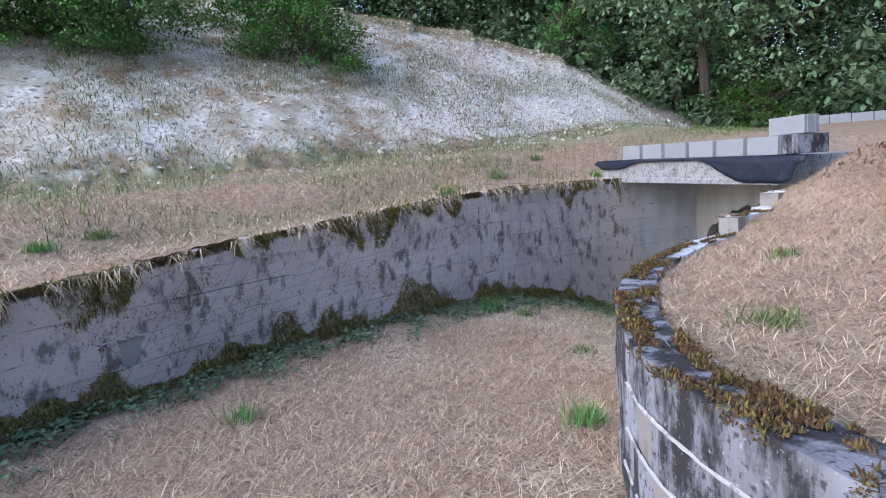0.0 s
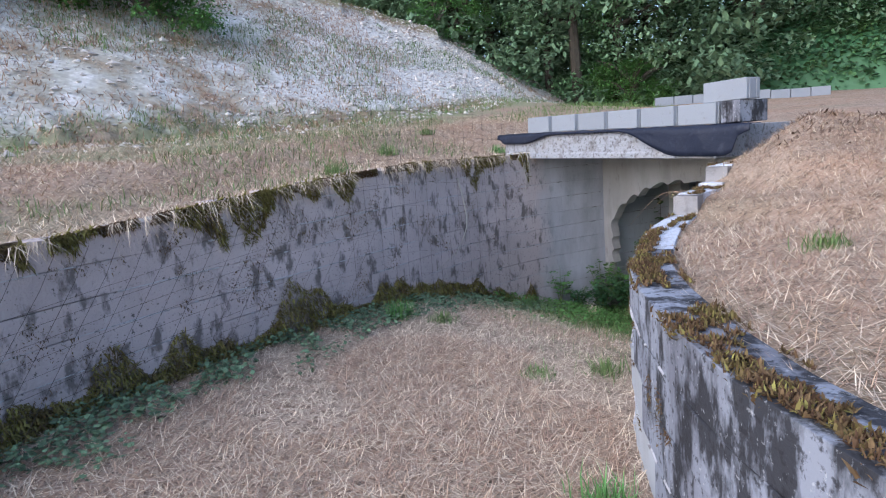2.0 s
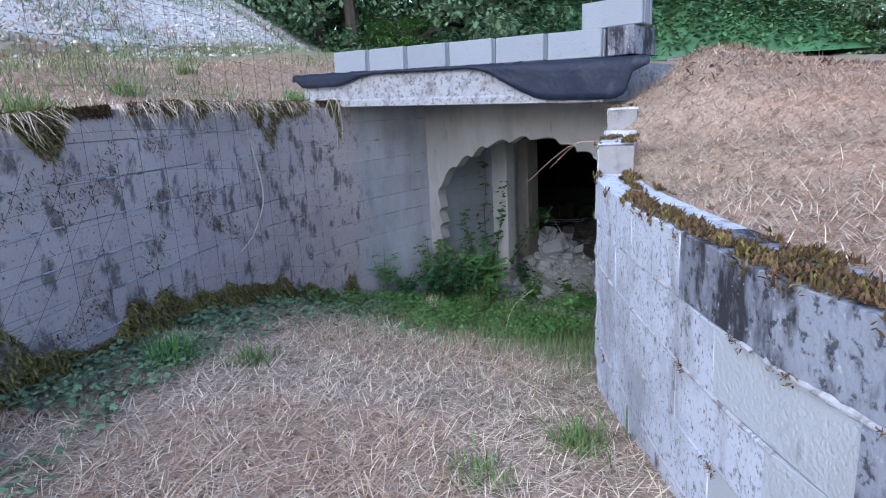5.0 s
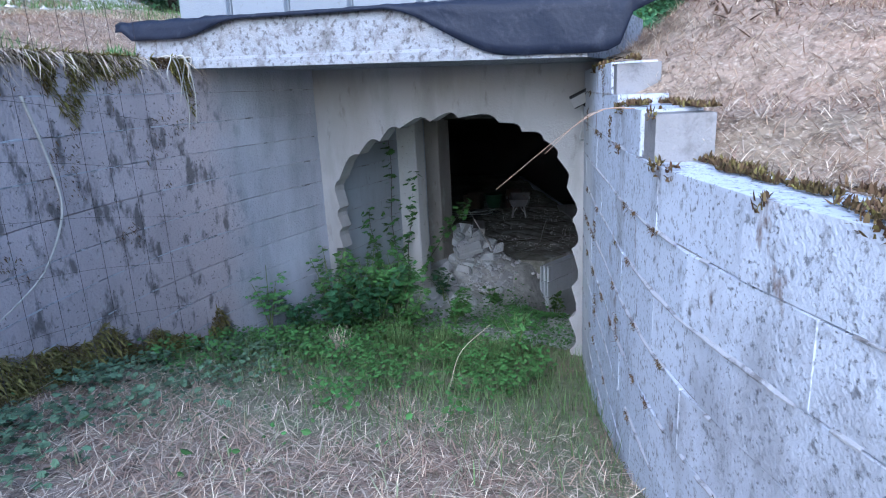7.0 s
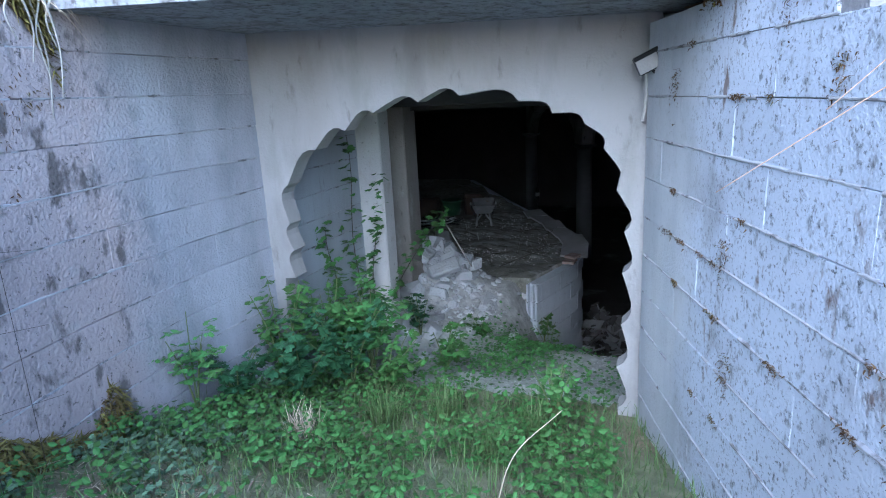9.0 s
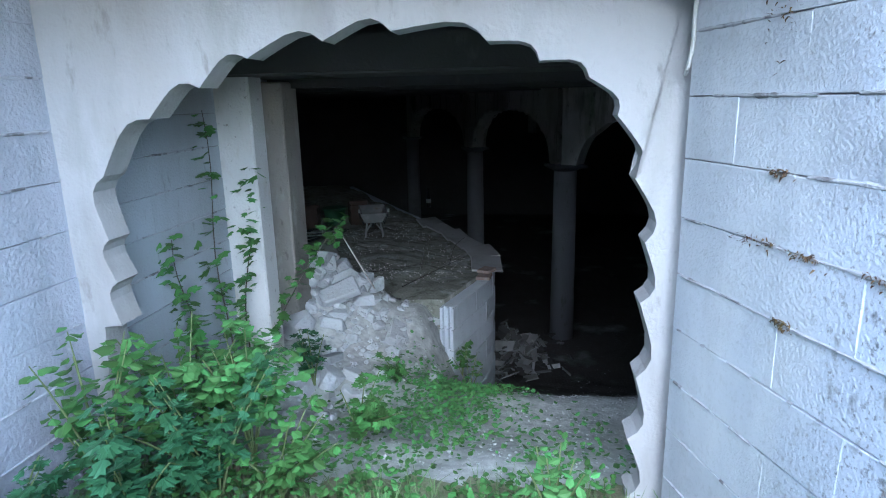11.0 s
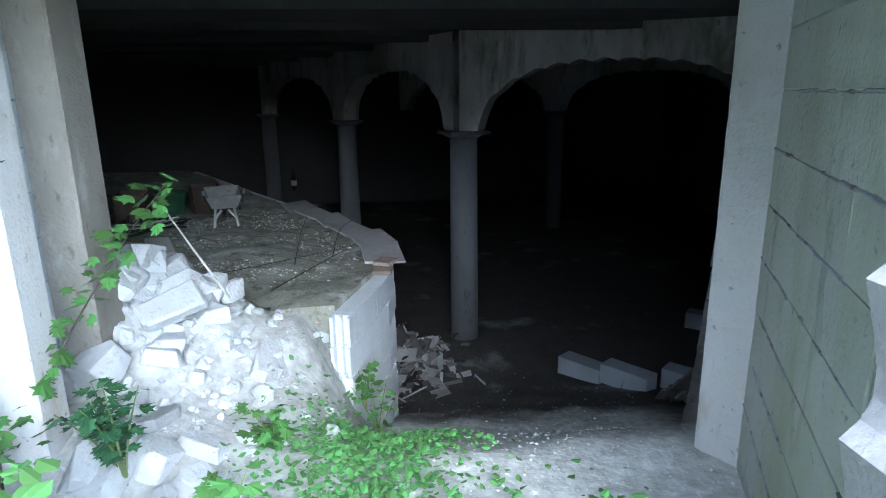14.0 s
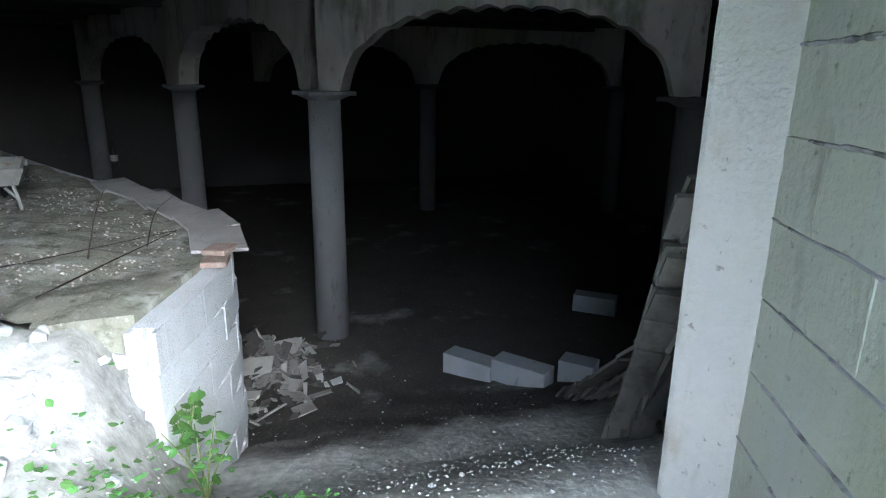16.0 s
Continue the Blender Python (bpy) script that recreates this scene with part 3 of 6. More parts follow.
def make_arch():
    """The wall is built as strips between the opening and a wide outer line."""
    hole = arch_outline()
    bm = bmesh.new()
    rings = []
    for u, z in hole:
        cu, cz = 1.02, 0.0
        if z < 0.36:
            ou, oz = (-0.22 if u < cu else 2.3), z
        else:
            f = (u - 0.03) / 2.0
            ou, oz = -0.22 + 2.52 * clamp01(f), 1.32
        rings.append([bm.verts.new(at(*p)) for p in ((u, 0.0, z), (ou, 0.0, oz), (ou, 0.15, oz), (u, 0.14, z))])
    for a, b in zip(rings, rings[1:]):
        for k in range(4):
            q = (a[k], a[(k + 1) % 4], b[(k + 1) % 4], b[k])
            if len({v for v in q}) == 4:
                bm.faces.new(q)
    bmesh.ops.remove_doubles(bm, verts=bm.verts, dist=0.0005)
    bmesh.ops.recalc_face_normals(bm, faces=bm.faces)
    return thing("wall_arch", bm, CONCRETE, "pale rendered wall with a scalloped horseshoe arch", "wall", kind="structure")


make_arch()


def slab_z(u):
    return 1.24 + 0.035 * u


bm = bmesh.new()
rows = []
for k in range(25):
    u = 2.62 - 3.06 * k / 24
    n0 = -1.16 - 0.09 * u
    j = 0.012 * noise.noise((u * 7, 0, 0))
    rows.append([bm.verts.new(at(u, n, z)) for n, z in ((n0, slab_z(u)), (n0 + j, slab_z(u) + 0.05), (n0 + 0.02 + 2 * j, slab_z(u) + 0.07), (n0 + 0.02 - j, slab_z(u) + 0.2), (n0 + 0.03, slab_z(u) + 0.295), (n0 + 0.05, slab_z(u) + 0.3), (0.5, slab_z(u) + 0.3), (0.5, slab_z(u)))])
for a, b in zip(rows, rows[1:]):
    for k in range(8):
        bm.faces.new((a[k], a[(k + 1) % 8], b[(k + 1) % 8], b[k]))
bm.faces.new(rows[0])
bm.faces.new(rows[-1][::-1])
bmesh.ops.recalc_face_normals(bm, faces=bm.faces)
thing("roof_slab", bm, SLAB, "spalled concrete slab bridging the trench over the portal", "slab", kind="structure")


def hollow_block(name, length, height, material, label, group, m):
    """A concrete block with an open core at both ends."""
    root = empty(name, m.translation, label, "block", group)
    root.matrix_world = m
    bm = bmesh.new()
    box(bm, Matrix.Identity(4), (length, 0.2, height), 0.006)
    part("body", bm, material, root)
    for sx in (-1, 1):
        bm = bmesh.new()
        for dy in (-0.05, 0.05):
            box(bm, pose(sx * (length / 2 + 0.004), dy, 0), (0.008, 0.03, height * 0.98), 0.003)
        part("rib", bm, material, root)
    return root


PARAPET = "pale grey hollow concrete block in the parapet row"
for k in range(6):
    u = 2.14 - 0.466 * k
    hollow_block("concrete_block", 0.452, 0.2, PARAPET_BLOCK, PARAPET, "parapet blocks", portal_pose(u, -1.01 - 0.045 * u + 0.02, slab_z(u) + 0.42) @ pose(0, 0, 0, 0, -2, -2.5))
hollow_block("concrete_block", 0.46, 0.19, PARAPET_BLOCK, "pale grey concrete block on top of the parapet end", "parapet blocks", portal_pose(-0.46, -0.93, slab_z(-0.4) + 0.62))
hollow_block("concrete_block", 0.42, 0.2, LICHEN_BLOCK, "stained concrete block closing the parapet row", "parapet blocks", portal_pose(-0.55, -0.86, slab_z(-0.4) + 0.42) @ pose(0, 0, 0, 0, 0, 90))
# the second parapet, on the far side of the roof
for k in range(9):
    hollow_block("concrete_block", 0.52, 0.26, PARAPET_BLOCK, "pale concrete block in a distant parapet row", "distant parapet blocks", pose(10.9 + 0.5 * k, 18.5 - 0.22 * k, ground_z(10.9 + 0.5 * k, 18.5 - 0.22 * k) + 0.12, 0, 0, -23))

# black plastic under the parapet, hanging over the slab's edge
bm = bmesh.new()
sheet = []
for i in range(61):
    u = 2.72 - 3.5 * i / 60
    hang = 0.10 * ease(1.7, 2.2, u) + 0.02 + 0.27 * ease(0.70, -0.05, u) * ease(-0.95, -0.5, u)
    if u > 2.62 or u < -0.62:
        hang *= 0.5
    n0 = -1.16 - 0.09 * u
    row = []
    for j in range(9):
        f = j / 8
        run = 0.14 + hang
        d = run * f
        w = 0.022 * noise.noise((u * 5, d * 9, 1)) + 0.010 * noise.noise((u * 20, d * 20, 4))
        if d < 0.14:
            p = at(u, n0 + 0.14 - d - 0.012 * f, slab_z(u) + 0.312 + abs(w))
        else:
            p = at(u, n0 - 0.016 - abs(w) * 1.5, slab_z(u) + 0.308 - (d - 0.14))
        row.append(bm.verts.new(p))
    sheet.append(row)
for a, b in zip(sheet, sheet[1:]):
    for j in range(8):
        bm.faces.new((a[j], a[j + 1], b[j + 1], b[j]))
tarp = thing("plastic_sheet", bm, TARP, "torn black plastic sheet hanging over the slab edge", "plastic sheet", smooth=True)
solid = tarp.modifiers.new("thickness", "SOLIDIFY")
solid.thickness = 0.003


# ---- vestibule and cellar ----
def slabwall(name, a, b, z0, z1, thick, material, label, category="wall"):
    bm = bmesh.new()
    a, b = Vector(a), Vector(b)
    t = (b - a).normalized()
    o = Vector((-t.y, t.x)) * thick
    prism(bm, [a, b, b + o, a + o], z0, z1)
    return thing(name, bm, material, label, category, kind="structure")


CEIL = 0.82
va = at(2.28, 0.155).xy
vestibule_left = slabwall("wall_vestibule_left", at(2.286, 0.16).xy, at(2.286, 2.6).xy, -2.4, 1.26, 0.2, MORTAR, "grey block wall inside the portal")
lay_line(vestibule_left, [va.lerp(at(2.28, 2.4).xy, f / 20) for f in range(21)], 1, lambda p, k: BLOCKS_CLEAN, 1.2, lambda x: 1.2, lambda x, y: -1.5, seed=8)
# the other side runs askew from the arch jamb to the inner doorway
SPLAY_A, SPLAY_B = at(-0.134, 0.156).xy, at(-0.668, 1.34).xy
vestibule_right = slabwall("wall_vestibule_right", at(-0.672, 1.338).xy, at(-0.138, 0.154).xy, -2.4, 1.26, 0.2, DAMP_MORTAR, "damp greenish block wall inside the portal")
lay_line(vestibule_right, [SPLAY_A.lerp(SPLAY_B, f / 20) for f in range(21)], -1, lambda p, k: BLOCKS_DAMP, 1.2, lambda x: 1.2, lambda x, y: -1.7, seed=9)


mortar_beads(vestibule_right, [SPLAY_A.lerp(SPLAY_B, f / 13) for f in range(14)], -1, 1.2, lambda x: 1.2, lambda x, y: -1.7, 0, 33)
mortar_beads(vestibule_left, [va.lerp(at(2.28, 2.4).xy, f / 22) for f in range(23)], 1, 1.2, lambda x: 1.2, lambda x, y: -1.5, 0, 35)


def pillar(u0, u1, n0, n1, z0, z1, label, material=None):
    bm = bmesh.new()
    box(bm, portal_pose((u0 + u1) / 2, (n0 + n1) / 2, (z0 + z1) / 2), (abs(u1 - u0), abs(n1 - n0), z1 - z0), 0.012)
    return thing("pillar", bm, material or PALE_CONCRETE, label, "pillar", kind="structure")


# the cast jamb on the skew side, with a ragged joint against the blocks
bm = bmesh.new()
rings = []
for k in range(90):
    z = -2.6 + 3.7 * k / 89
    w, c = 0.010 * noise.noise((z * 9, 3, 0)) + 0.012 * noise.noise((z * 31, 5, 0)), 0.003 * noise.noise((z * 14, 1, 0))
    rings.append([bm.verts.new(at(u, n, z)) for u, n in ((-0.580 + c, 1.492), (-0.568 + c, 1.482), (-0.570 + c, 1.466), (-0.648, 1.272 + w), (-0.668, 1.262 + w), (-1.0, 1.34), (-0.92, 1.6))])
for p, q in zip(rings, rings[1:]):
    for k in range(7):
        bm.faces.new((p[k], p[(k + 1) % 7], q[(k + 1) % 7], q[k]))
bm.faces.new(rings[0])
bm.faces.new(rings[-1][::-1])
bmesh.ops.recalc_face_normals(bm, faces=bm.faces)
thing("pillar", bm, PALE_CONCRETE, "pale cast concrete door jamb with a rough edge", "pillar", kind="structure")
pillar(2.05, 2.3, 1.42, 1.62, -2.6, 1.1, "pale cast concrete door pillar with creeper leaves")
pillar(2.10, 2.45, 2.05, 2.35, -2.6, 0.8, "stained inner concrete pillar", STAINED)


def depth_of(p):
    return (p.x - ORIGIN.x) * N.x + (p.y - ORIGIN.y) * N.y


def side_of(p):
    return (p.x - ORIGIN.x) * U.x + (p.y - ORIGIN.y) * U.y


def cellar_floor_z(x, y):
    d = Vector((x, y)) - ORIGIN
    n, u = d.dot(N), d.dot(U)
    z = -0.99 - 0.30 * ease(0.0, 1.4, n) - 0.74 * ease(1.4, 3.0, n) - 0.64 * ease(2.4, 5.0, n)
    # rubble and earth slide down from the platform
    crest = -1.12 + 0.34 * ease(1.4, 2.1, u)
    if n < 3.0:
        z += max(0.0, crest - z) * (ease(0.7, 2.75, n) * 0.85 + 0.15 * ease(1.8, 2.7, n)) * ease(0.8, 1.3, u)
    return z + 0.03 * noise.noise((x * 3, y * 3, 1)) + 0.012 * noise.noise((x * 11, y * 11, 1))


bm = bmesh.new()
grid = {}
ns = list(np.arange(-0.12, 4.5, 0.06)) + list(np.arange(4.5, 16, 0.25))
us = list(np.arange(-6.9, -1.2, 0.3)) + list(np.arange(-1.2, 3.0, 0.07)) + list(np.arange(3.0, 9, 0.3))
for i, n in enumerate(ns):
    for j, u in enumerate(us):
        if n < 1.5 and not -0.9 < u < 2.6:
            continue
        p = at(u, n)
        grid[i, j] = bm.verts.new((p.x, p.y, cellar_floor_z(p.x, p.y)))
for (i, j), v in list(grid.items()):
    if all(k in grid for k in ((i + 1, j), (i + 1, j + 1), (i, j + 1))):
        bm.faces.new((v, grid[i + 1, j], grid[i + 1, j + 1], grid[i, j + 1]))
bmesh.ops.recalc_face_normals(bm, faces=bm.faces)
cellar_floor = thing("floor", bm, FLOOR, "dusty earth cellar floor with rubble crumbs, coloured darker inward for shade", "floor", kind="structure", smooth=True)
# pale dust by the doorway; its fade inward paints the daylight falling off
dust_shade = cellar_floor.data.attributes.new("dust_shade", "FLOAT", "POINT")
dust_shade.data.foreach_set("value", [0.95 - 0.7 * ease(2.4, 4.2, depth_of(v.co) - 1.0 * (side_of(v.co) > 0.9)) for v in cellar_floor.data.vertices])
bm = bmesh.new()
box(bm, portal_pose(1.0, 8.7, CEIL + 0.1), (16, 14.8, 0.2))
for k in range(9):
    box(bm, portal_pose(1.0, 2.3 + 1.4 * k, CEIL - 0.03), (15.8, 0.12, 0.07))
thing("ceiling", bm, SHADE_CONCRETE, "concrete cellar ceiling with joists, coloured dark for shade", "ceiling", kind="structure")
bm = bmesh.new()
box(bm, portal_pose(0.85, 0.93, 1.3), (3.4, 1.3, 0.14))
thing("ceiling", bm, CONCRETE, "concrete ceiling of the vestibule", "ceiling", kind="structure")
# the lintel takes the dark colour too, so its front reads as shaded
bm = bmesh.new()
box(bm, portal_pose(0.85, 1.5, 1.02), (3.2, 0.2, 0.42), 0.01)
thing("lintel", bm, SHADE_CONCRETE, "cast concrete lintel over the inner doorway, coloured dark for shade", "lintel", kind="structure")
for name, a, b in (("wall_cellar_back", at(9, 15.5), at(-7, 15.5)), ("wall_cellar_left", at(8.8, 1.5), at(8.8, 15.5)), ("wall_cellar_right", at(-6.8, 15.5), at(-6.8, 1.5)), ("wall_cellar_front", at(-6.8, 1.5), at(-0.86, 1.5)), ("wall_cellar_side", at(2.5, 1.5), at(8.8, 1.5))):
    slabwall(name, a.xy, b.xy, -3, CEIL + 0.1, 0.2, SHADE_CONCRETE, "block wall of the cellar, coloured dark for shade")


# ---- arcade ----
def column(x, y, label="round grey concrete column with a flat capital"):
    root = empty("column", (x, y, -2.65), label, "column", "cellar columns")
    bm = bmesh.new()
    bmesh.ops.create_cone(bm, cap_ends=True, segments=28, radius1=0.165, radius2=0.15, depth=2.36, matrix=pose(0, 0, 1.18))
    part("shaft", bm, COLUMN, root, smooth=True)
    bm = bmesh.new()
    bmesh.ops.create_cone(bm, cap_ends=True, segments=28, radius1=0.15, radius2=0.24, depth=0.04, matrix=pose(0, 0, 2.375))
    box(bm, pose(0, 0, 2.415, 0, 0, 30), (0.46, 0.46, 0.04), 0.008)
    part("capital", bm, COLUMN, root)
    return root


def arcade(name, a, b, spring, rise, top, shoulder=0.22, seed=0):
    """A wall on two columns, cut by a flat arch with a scalloped edge."""
    a, b = Vector(a), Vector(b)
    t = (b - a).normalized()
    o = Vector((-t.y, t.x)) * 0.13
    span = (b - a).length
    bm = bmesh.new()
    prev = None
    for i in range(97):
        f = i / 96
        d = span * f
        e = min(d, span - d) - shoulder
        if e < 0:
            z = spring
        else:
            q = clamp01(e / (span / 2 - shoulder))
            z = spring + rise * (1 - (1 - q) ** 2.6) ** 0.5 + 0.035 * abs(math.sin(q * 6 * math.pi)) - 0.02
            z = max(z, spring)
        z += 0.01 * noise.noise((f * 40, seed, 0))
        p = a + t * d
        ring = [bm.verts.new((*(p + o * s), zz)) for s, zz in ((-1, z), (-1, top), (1, top), (1, z))]
        if prev:
            for k in range(4):
                bm.faces.new((prev[k], prev[(k + 1) % 4], ring[(k + 1) % 4], ring[k]))
        prev = ring
    bmesh.ops.recalc_face_normals(bm, faces=bm.faces)
    return thing(name, bm, PLASTER, "stained plaster arcade wall with a scalloped arch", "wall", kind="structure")


COLS = [(9.73, 5.60), (10.4, 8.80), (13.07, 11.12), (16.05, 13.94)]
for k, c in enumerate(COLS):
    column(*c)
for k, (a, b) in enumerate(zip(COLS, COLS[1:])):
    arcade("wall_arcade_%d" % (k + 1), a, b, -0.21, 0.70, CEIL, seed=k)
FAR_COLS = [(16.6, 7.85), (16.5, 4.2)]
for c in FAR_COLS:
    column(*c)
arcade("wall_arcade_4", FAR_COLS[0], FAR_COLS[1], -0.21, 0.76, CEIL, seed=9)
arcade("wall_arcade_5", (17.8, 11.4), FAR_COLS[0], -0.21, 0.76, CEIL, seed=11)

# ---- platform and its retaining wall ----
EDGE = smooth_line([(7.06, 9.10), (7.5, 9.09), (7.95, 9.10), (8.5, 9.27), (8.95, 9.6), (10.2, 10.8), (11.4, 12.1), (13.4, 14.2)], 0.1)
bm = bmesh.new()
prev = None
for p in EDGE:
    row = []
    for j in range(25):
        w = j * 0.14
        q = p + Vector((-0.28, 0.96)) * w
        d = q - ORIGIN
        row.append(bm.verts.new((q.x, q.y, -1.1 + 0.06 * noise.noise((q.x * 2, q.y * 2, 0)) + 0.02 * noise.noise((q.x * 9, q.y * 9, 0)))))
    row.append(bm.verts.new((row[-1].co.x, row[-1].co.y, -2.7)))
    row.insert(0, bm.verts.new((p.x, p.y, -2.7)))
    if prev:
        for j in range(len(row) - 1):
            bm.faces.new((prev[j], row[j], row[j + 1], prev[j + 1]))
    else:
        bm.faces.new(row)
    prev = row
bmesh.ops.recalc_face_normals(bm, faces=bm.faces)
thing("platform", bm, EARTH, "raised earth platform strewn with dust and plaster", "platform", kind="structure")
platform_wall = wall_strip("wall_platform", EDGE, lambda x: -1.13, -1, "low retaining wall of pale concrete blocks", lambda x, y: -2.4, 0.03, 0.10)
lay_line(platform_wall, EDGE, -1, lambda p, k: BLOCKS_PALE, -1.12, lambda x: -1.12, lambda x, y: -2.55, seed=12, thick=0.13)

# ---- small geometry in bulk ----
RNG = np.random.default_rng(4)


def bulk(name, verts, faces, material, label, category, parent=None):
    """One mesh of many small pieces that nobody could count."""
    me = bpy.data.meshes.new(name)
    me.from_pydata(verts, [], faces)
    me.materials.append(material)
    ob = new(name, me)
    if parent:
        ob.parent = parent
        return tagged(ob, label)
    return tagged(ob, label, category, kind="stuff")


def blade_mesh(points, lengths, widths, rise, rng, lean=None, droop=0.6):
    """Bent blades: three points along, tapering; rise is the lowest and highest slope in degrees."""
    k = len(points)
    turn = rng.uniform(0, 2 * np.pi, k)
    up = np.radians(rng.uniform(rise[0], rise[1], k))
    d = np.stack([np.cos(turn) * np.cos(up), np.sin(turn) * np.cos(up), np.sin(up)], 1)
    if lean is not None:
        d = d + np.asarray(lean)
        d /= np.linalg.norm(d, axis=1)[:, None]
    w = np.stack([-np.sin(turn), np.cos(turn), np.zeros(k)], 1) * widths[:, None]
    bend = d.copy()
    bend[:, 2] -= rng.uniform(0.05, droop, k)
    bend[:, :2] += rng.normal(0, 0.25 * droop, (k, 2))
    mid = points + d * (lengths * 0.55)[:, None]
    tip = mid + bend * (lengths * 0.45)[:, None]
    verts = np.stack([points - w, points + w, mid + w * 0.7, mid - w * 0.7, tip], 1).reshape(-1, 3)
    b = np.arange(k) * 5
    faces = [(i, i + 1, i + 2, i + 3) for i in b.tolist()] + [(i + 3, i + 2, i + 4) for i in b.tolist()]
    return verts.tolist(), faces


OVAL = [(0, 0, 0), (0.30, 0.28, 0.05), (0.36, 0.6, 0.04), (0, 1.0, -0.08), (-0.36, 0.6, 0.04), (-0.30, 0.28, 0.05)]
LOBED = [(0, 0, 0), (0.25, 0.05, 0.04), (0.5, 0.22, 0.06), (0.30, 0.42, 0.03), (0.46, 0.75, 0.03), (0.16, 0.68, 0.02), (0, 1.0, -0.08), (-0.16, 0.68, 0.02), (-0.46, 0.75, 0.03), (-0.30, 0.42, 0.03), (-0.5, 0.22, 0.06), (-0.25, 0.05, 0.04)]


def leaf_mesh(points, sizes, shape, rng, tilt=(20, 80), towards=None):
    """Leaves of one outline, each turned and tilted by chance."""
    base = np.array(shape, float)
    k, m = len(points), len(shape)
    turn = rng.uniform(0, 2 * np.pi, k) if towards is None else towards
    lean = np.radians(rng.uniform(tilt[0], tilt[1], k))
    spin = rng.uniform(-0.5, 0.5, k)
    side_v = np.stack([-np.sin(turn), np.cos(turn), spin], 1)
    side_v /= np.linalg.norm(side_v, axis=1)[:, None]
    out = np.stack([np.cos(turn) * np.sin(lean), np.sin(turn) * np.sin(lean), -np.cos(lean) + 0.35], 1)
    out /= np.linalg.norm(out, axis=1)[:, None]
    nrm = np.cross(side_v, out)
    v = points[:, None, :] + sizes[:, None, None] * (base[None, :, 0:1] * side_v[:, None] + base[None, :, 1:2] * out[:, None] + base[None, :, 2:3] * nrm[:, None])
    faces = []
    for i in range(k):
        o = i * m
        for j in range(1, m - 1):
            faces.append((o, o + j, o + j + 1))
    return v.reshape(-1, 3).tolist(), faces


def tube(bm, pts, radii, sides=6):
    """A tapered tube along points."""
    prev = None
    for i, p in enumerate(pts):
        a, b = pts[max(i - 1, 0)], pts[min(i + 1, len(pts) - 1)]
        t = (Vector(b) - Vector(a)).normalized()
        x = t.orthogonal().normalized()
        y = t.cross(x)
        ring = [bm.verts.new(Vector(p) + (x * math.cos(q) + y * math.sin(q)) * radii[i]) for q in (2 * math.pi * k / sides for k in range(sides))]
        if prev:
            for k in range(sides):
                bm.faces.new((prev[k], prev[(k + 1) % sides], ring[(k + 1) % sides], ring[k]))
        else:
            bm.faces.new(ring[::-1])
        prev = ring
    bm.faces.new(prev)


# ---- straw and grass on the ground ----
def scatter(box_, per_m2, keep, layer, seed):
    rng = np.random.default_rng(seed)
    x0, y0, x1, y1 = box_
    k = int((x1 - x0) * (y1 - y0) * per_m2)
    x, y = rng.uniform(x0, x1, k), rng.uniform(y0, y1, k)
    ok = keep(x, y, rng)
    x, y = x[ok], y[ok]
    return np.stack([x, y, land(layer, x, y) + 0.003], 1), rng


def blotch(x, y, scale, shift):
    """Patchy values between about -0.6 and 0.6."""
    return np.array([noise.noise((a * scale, b * scale, shift)) for a, b in zip(x, y)])


def depth_in(x, y):
    return (x - ORIGIN.x) * N.x + (y - ORIGIN.y) * N.y


def strew(name, got, lengths, widths, rise, material, label, category):
    pts, rng = got
    k = len(pts)
    v, f = blade_mesh(pts, rng.uniform(*lengths, k), rng.uniform(*widths, k), rise, rng, droop=0.6 if category == "grass" else 0.2)
    bulk(name, v, f, material, label, category)


def trench_floor(x, y, r):
    return (land("deep", x, y) > 0.5) & (depth_in(x, y) < -2.7 + r.uniform(-1.4, 1.2, len(x)))


strew("straw", scatter((-4.0, 0.9, 4.6, 9.4), 3000, trench_floor, "low", 11), (0.03, 0.12), (0.0008, 0.0024), (-2, 30), STRAW_BLADE, "mown dry straw lying on the trench floor", "straw")
strew("straw", scatter((-4.0, 0.9, 4.0, 9.0), 3000, lambda x, y, r: trench_floor(x, y, r) & (blotch(x, y, 0.9, 4) > 0.03 - 0.35 * np.clip((0.6 - x) / 1.5, 0, 1)), "low", 12), (0.03, 0.12), (0.0010, 0.0026), (-2, 35), RED_STRAW, "rusty dry grass on the trench floor", "straw")
strew("straw", scatter((0.6, 0.0, 7.5, 7.2), 1700, lambda x, y, r: (land("right", x, y) < -0.12) & (land("deep", x, y) < 0.3) & (depth_in(x, y) < 2.0), "high", 13), (0.03, 0.12), (0.0007, 0.0020), (0, 40), STRAW_BLADE, "dry straw and dead grass on the bank", "straw")
strew("straw", scatter((0.6, 0.0, 7.5, 7.2), 2900, lambda x, y, r: (land("right", x, y) < -0.14) & (land("deep", x, y) < 0.3) & (depth_in(x, y) < 2.0), "high", 23), (0.03, 0.1), (0.0006, 0.0018), (0, 45), RED_STRAW, "brown dead grass on the bank", "straw")
strew("straw", scatter((-5.0, 2.0, 4.0, 12.5), 900, lambda x, y, r: (land("left", x, y) > 0.02) & (land("left", x, y) < 4.5) & (land("deep", x, y) < 0.5), "high", 14), (0.03, 0.15), (0.0014, 0.0040), (0, 40), STRAW_BLADE, "dry straw on the terrace", "straw")
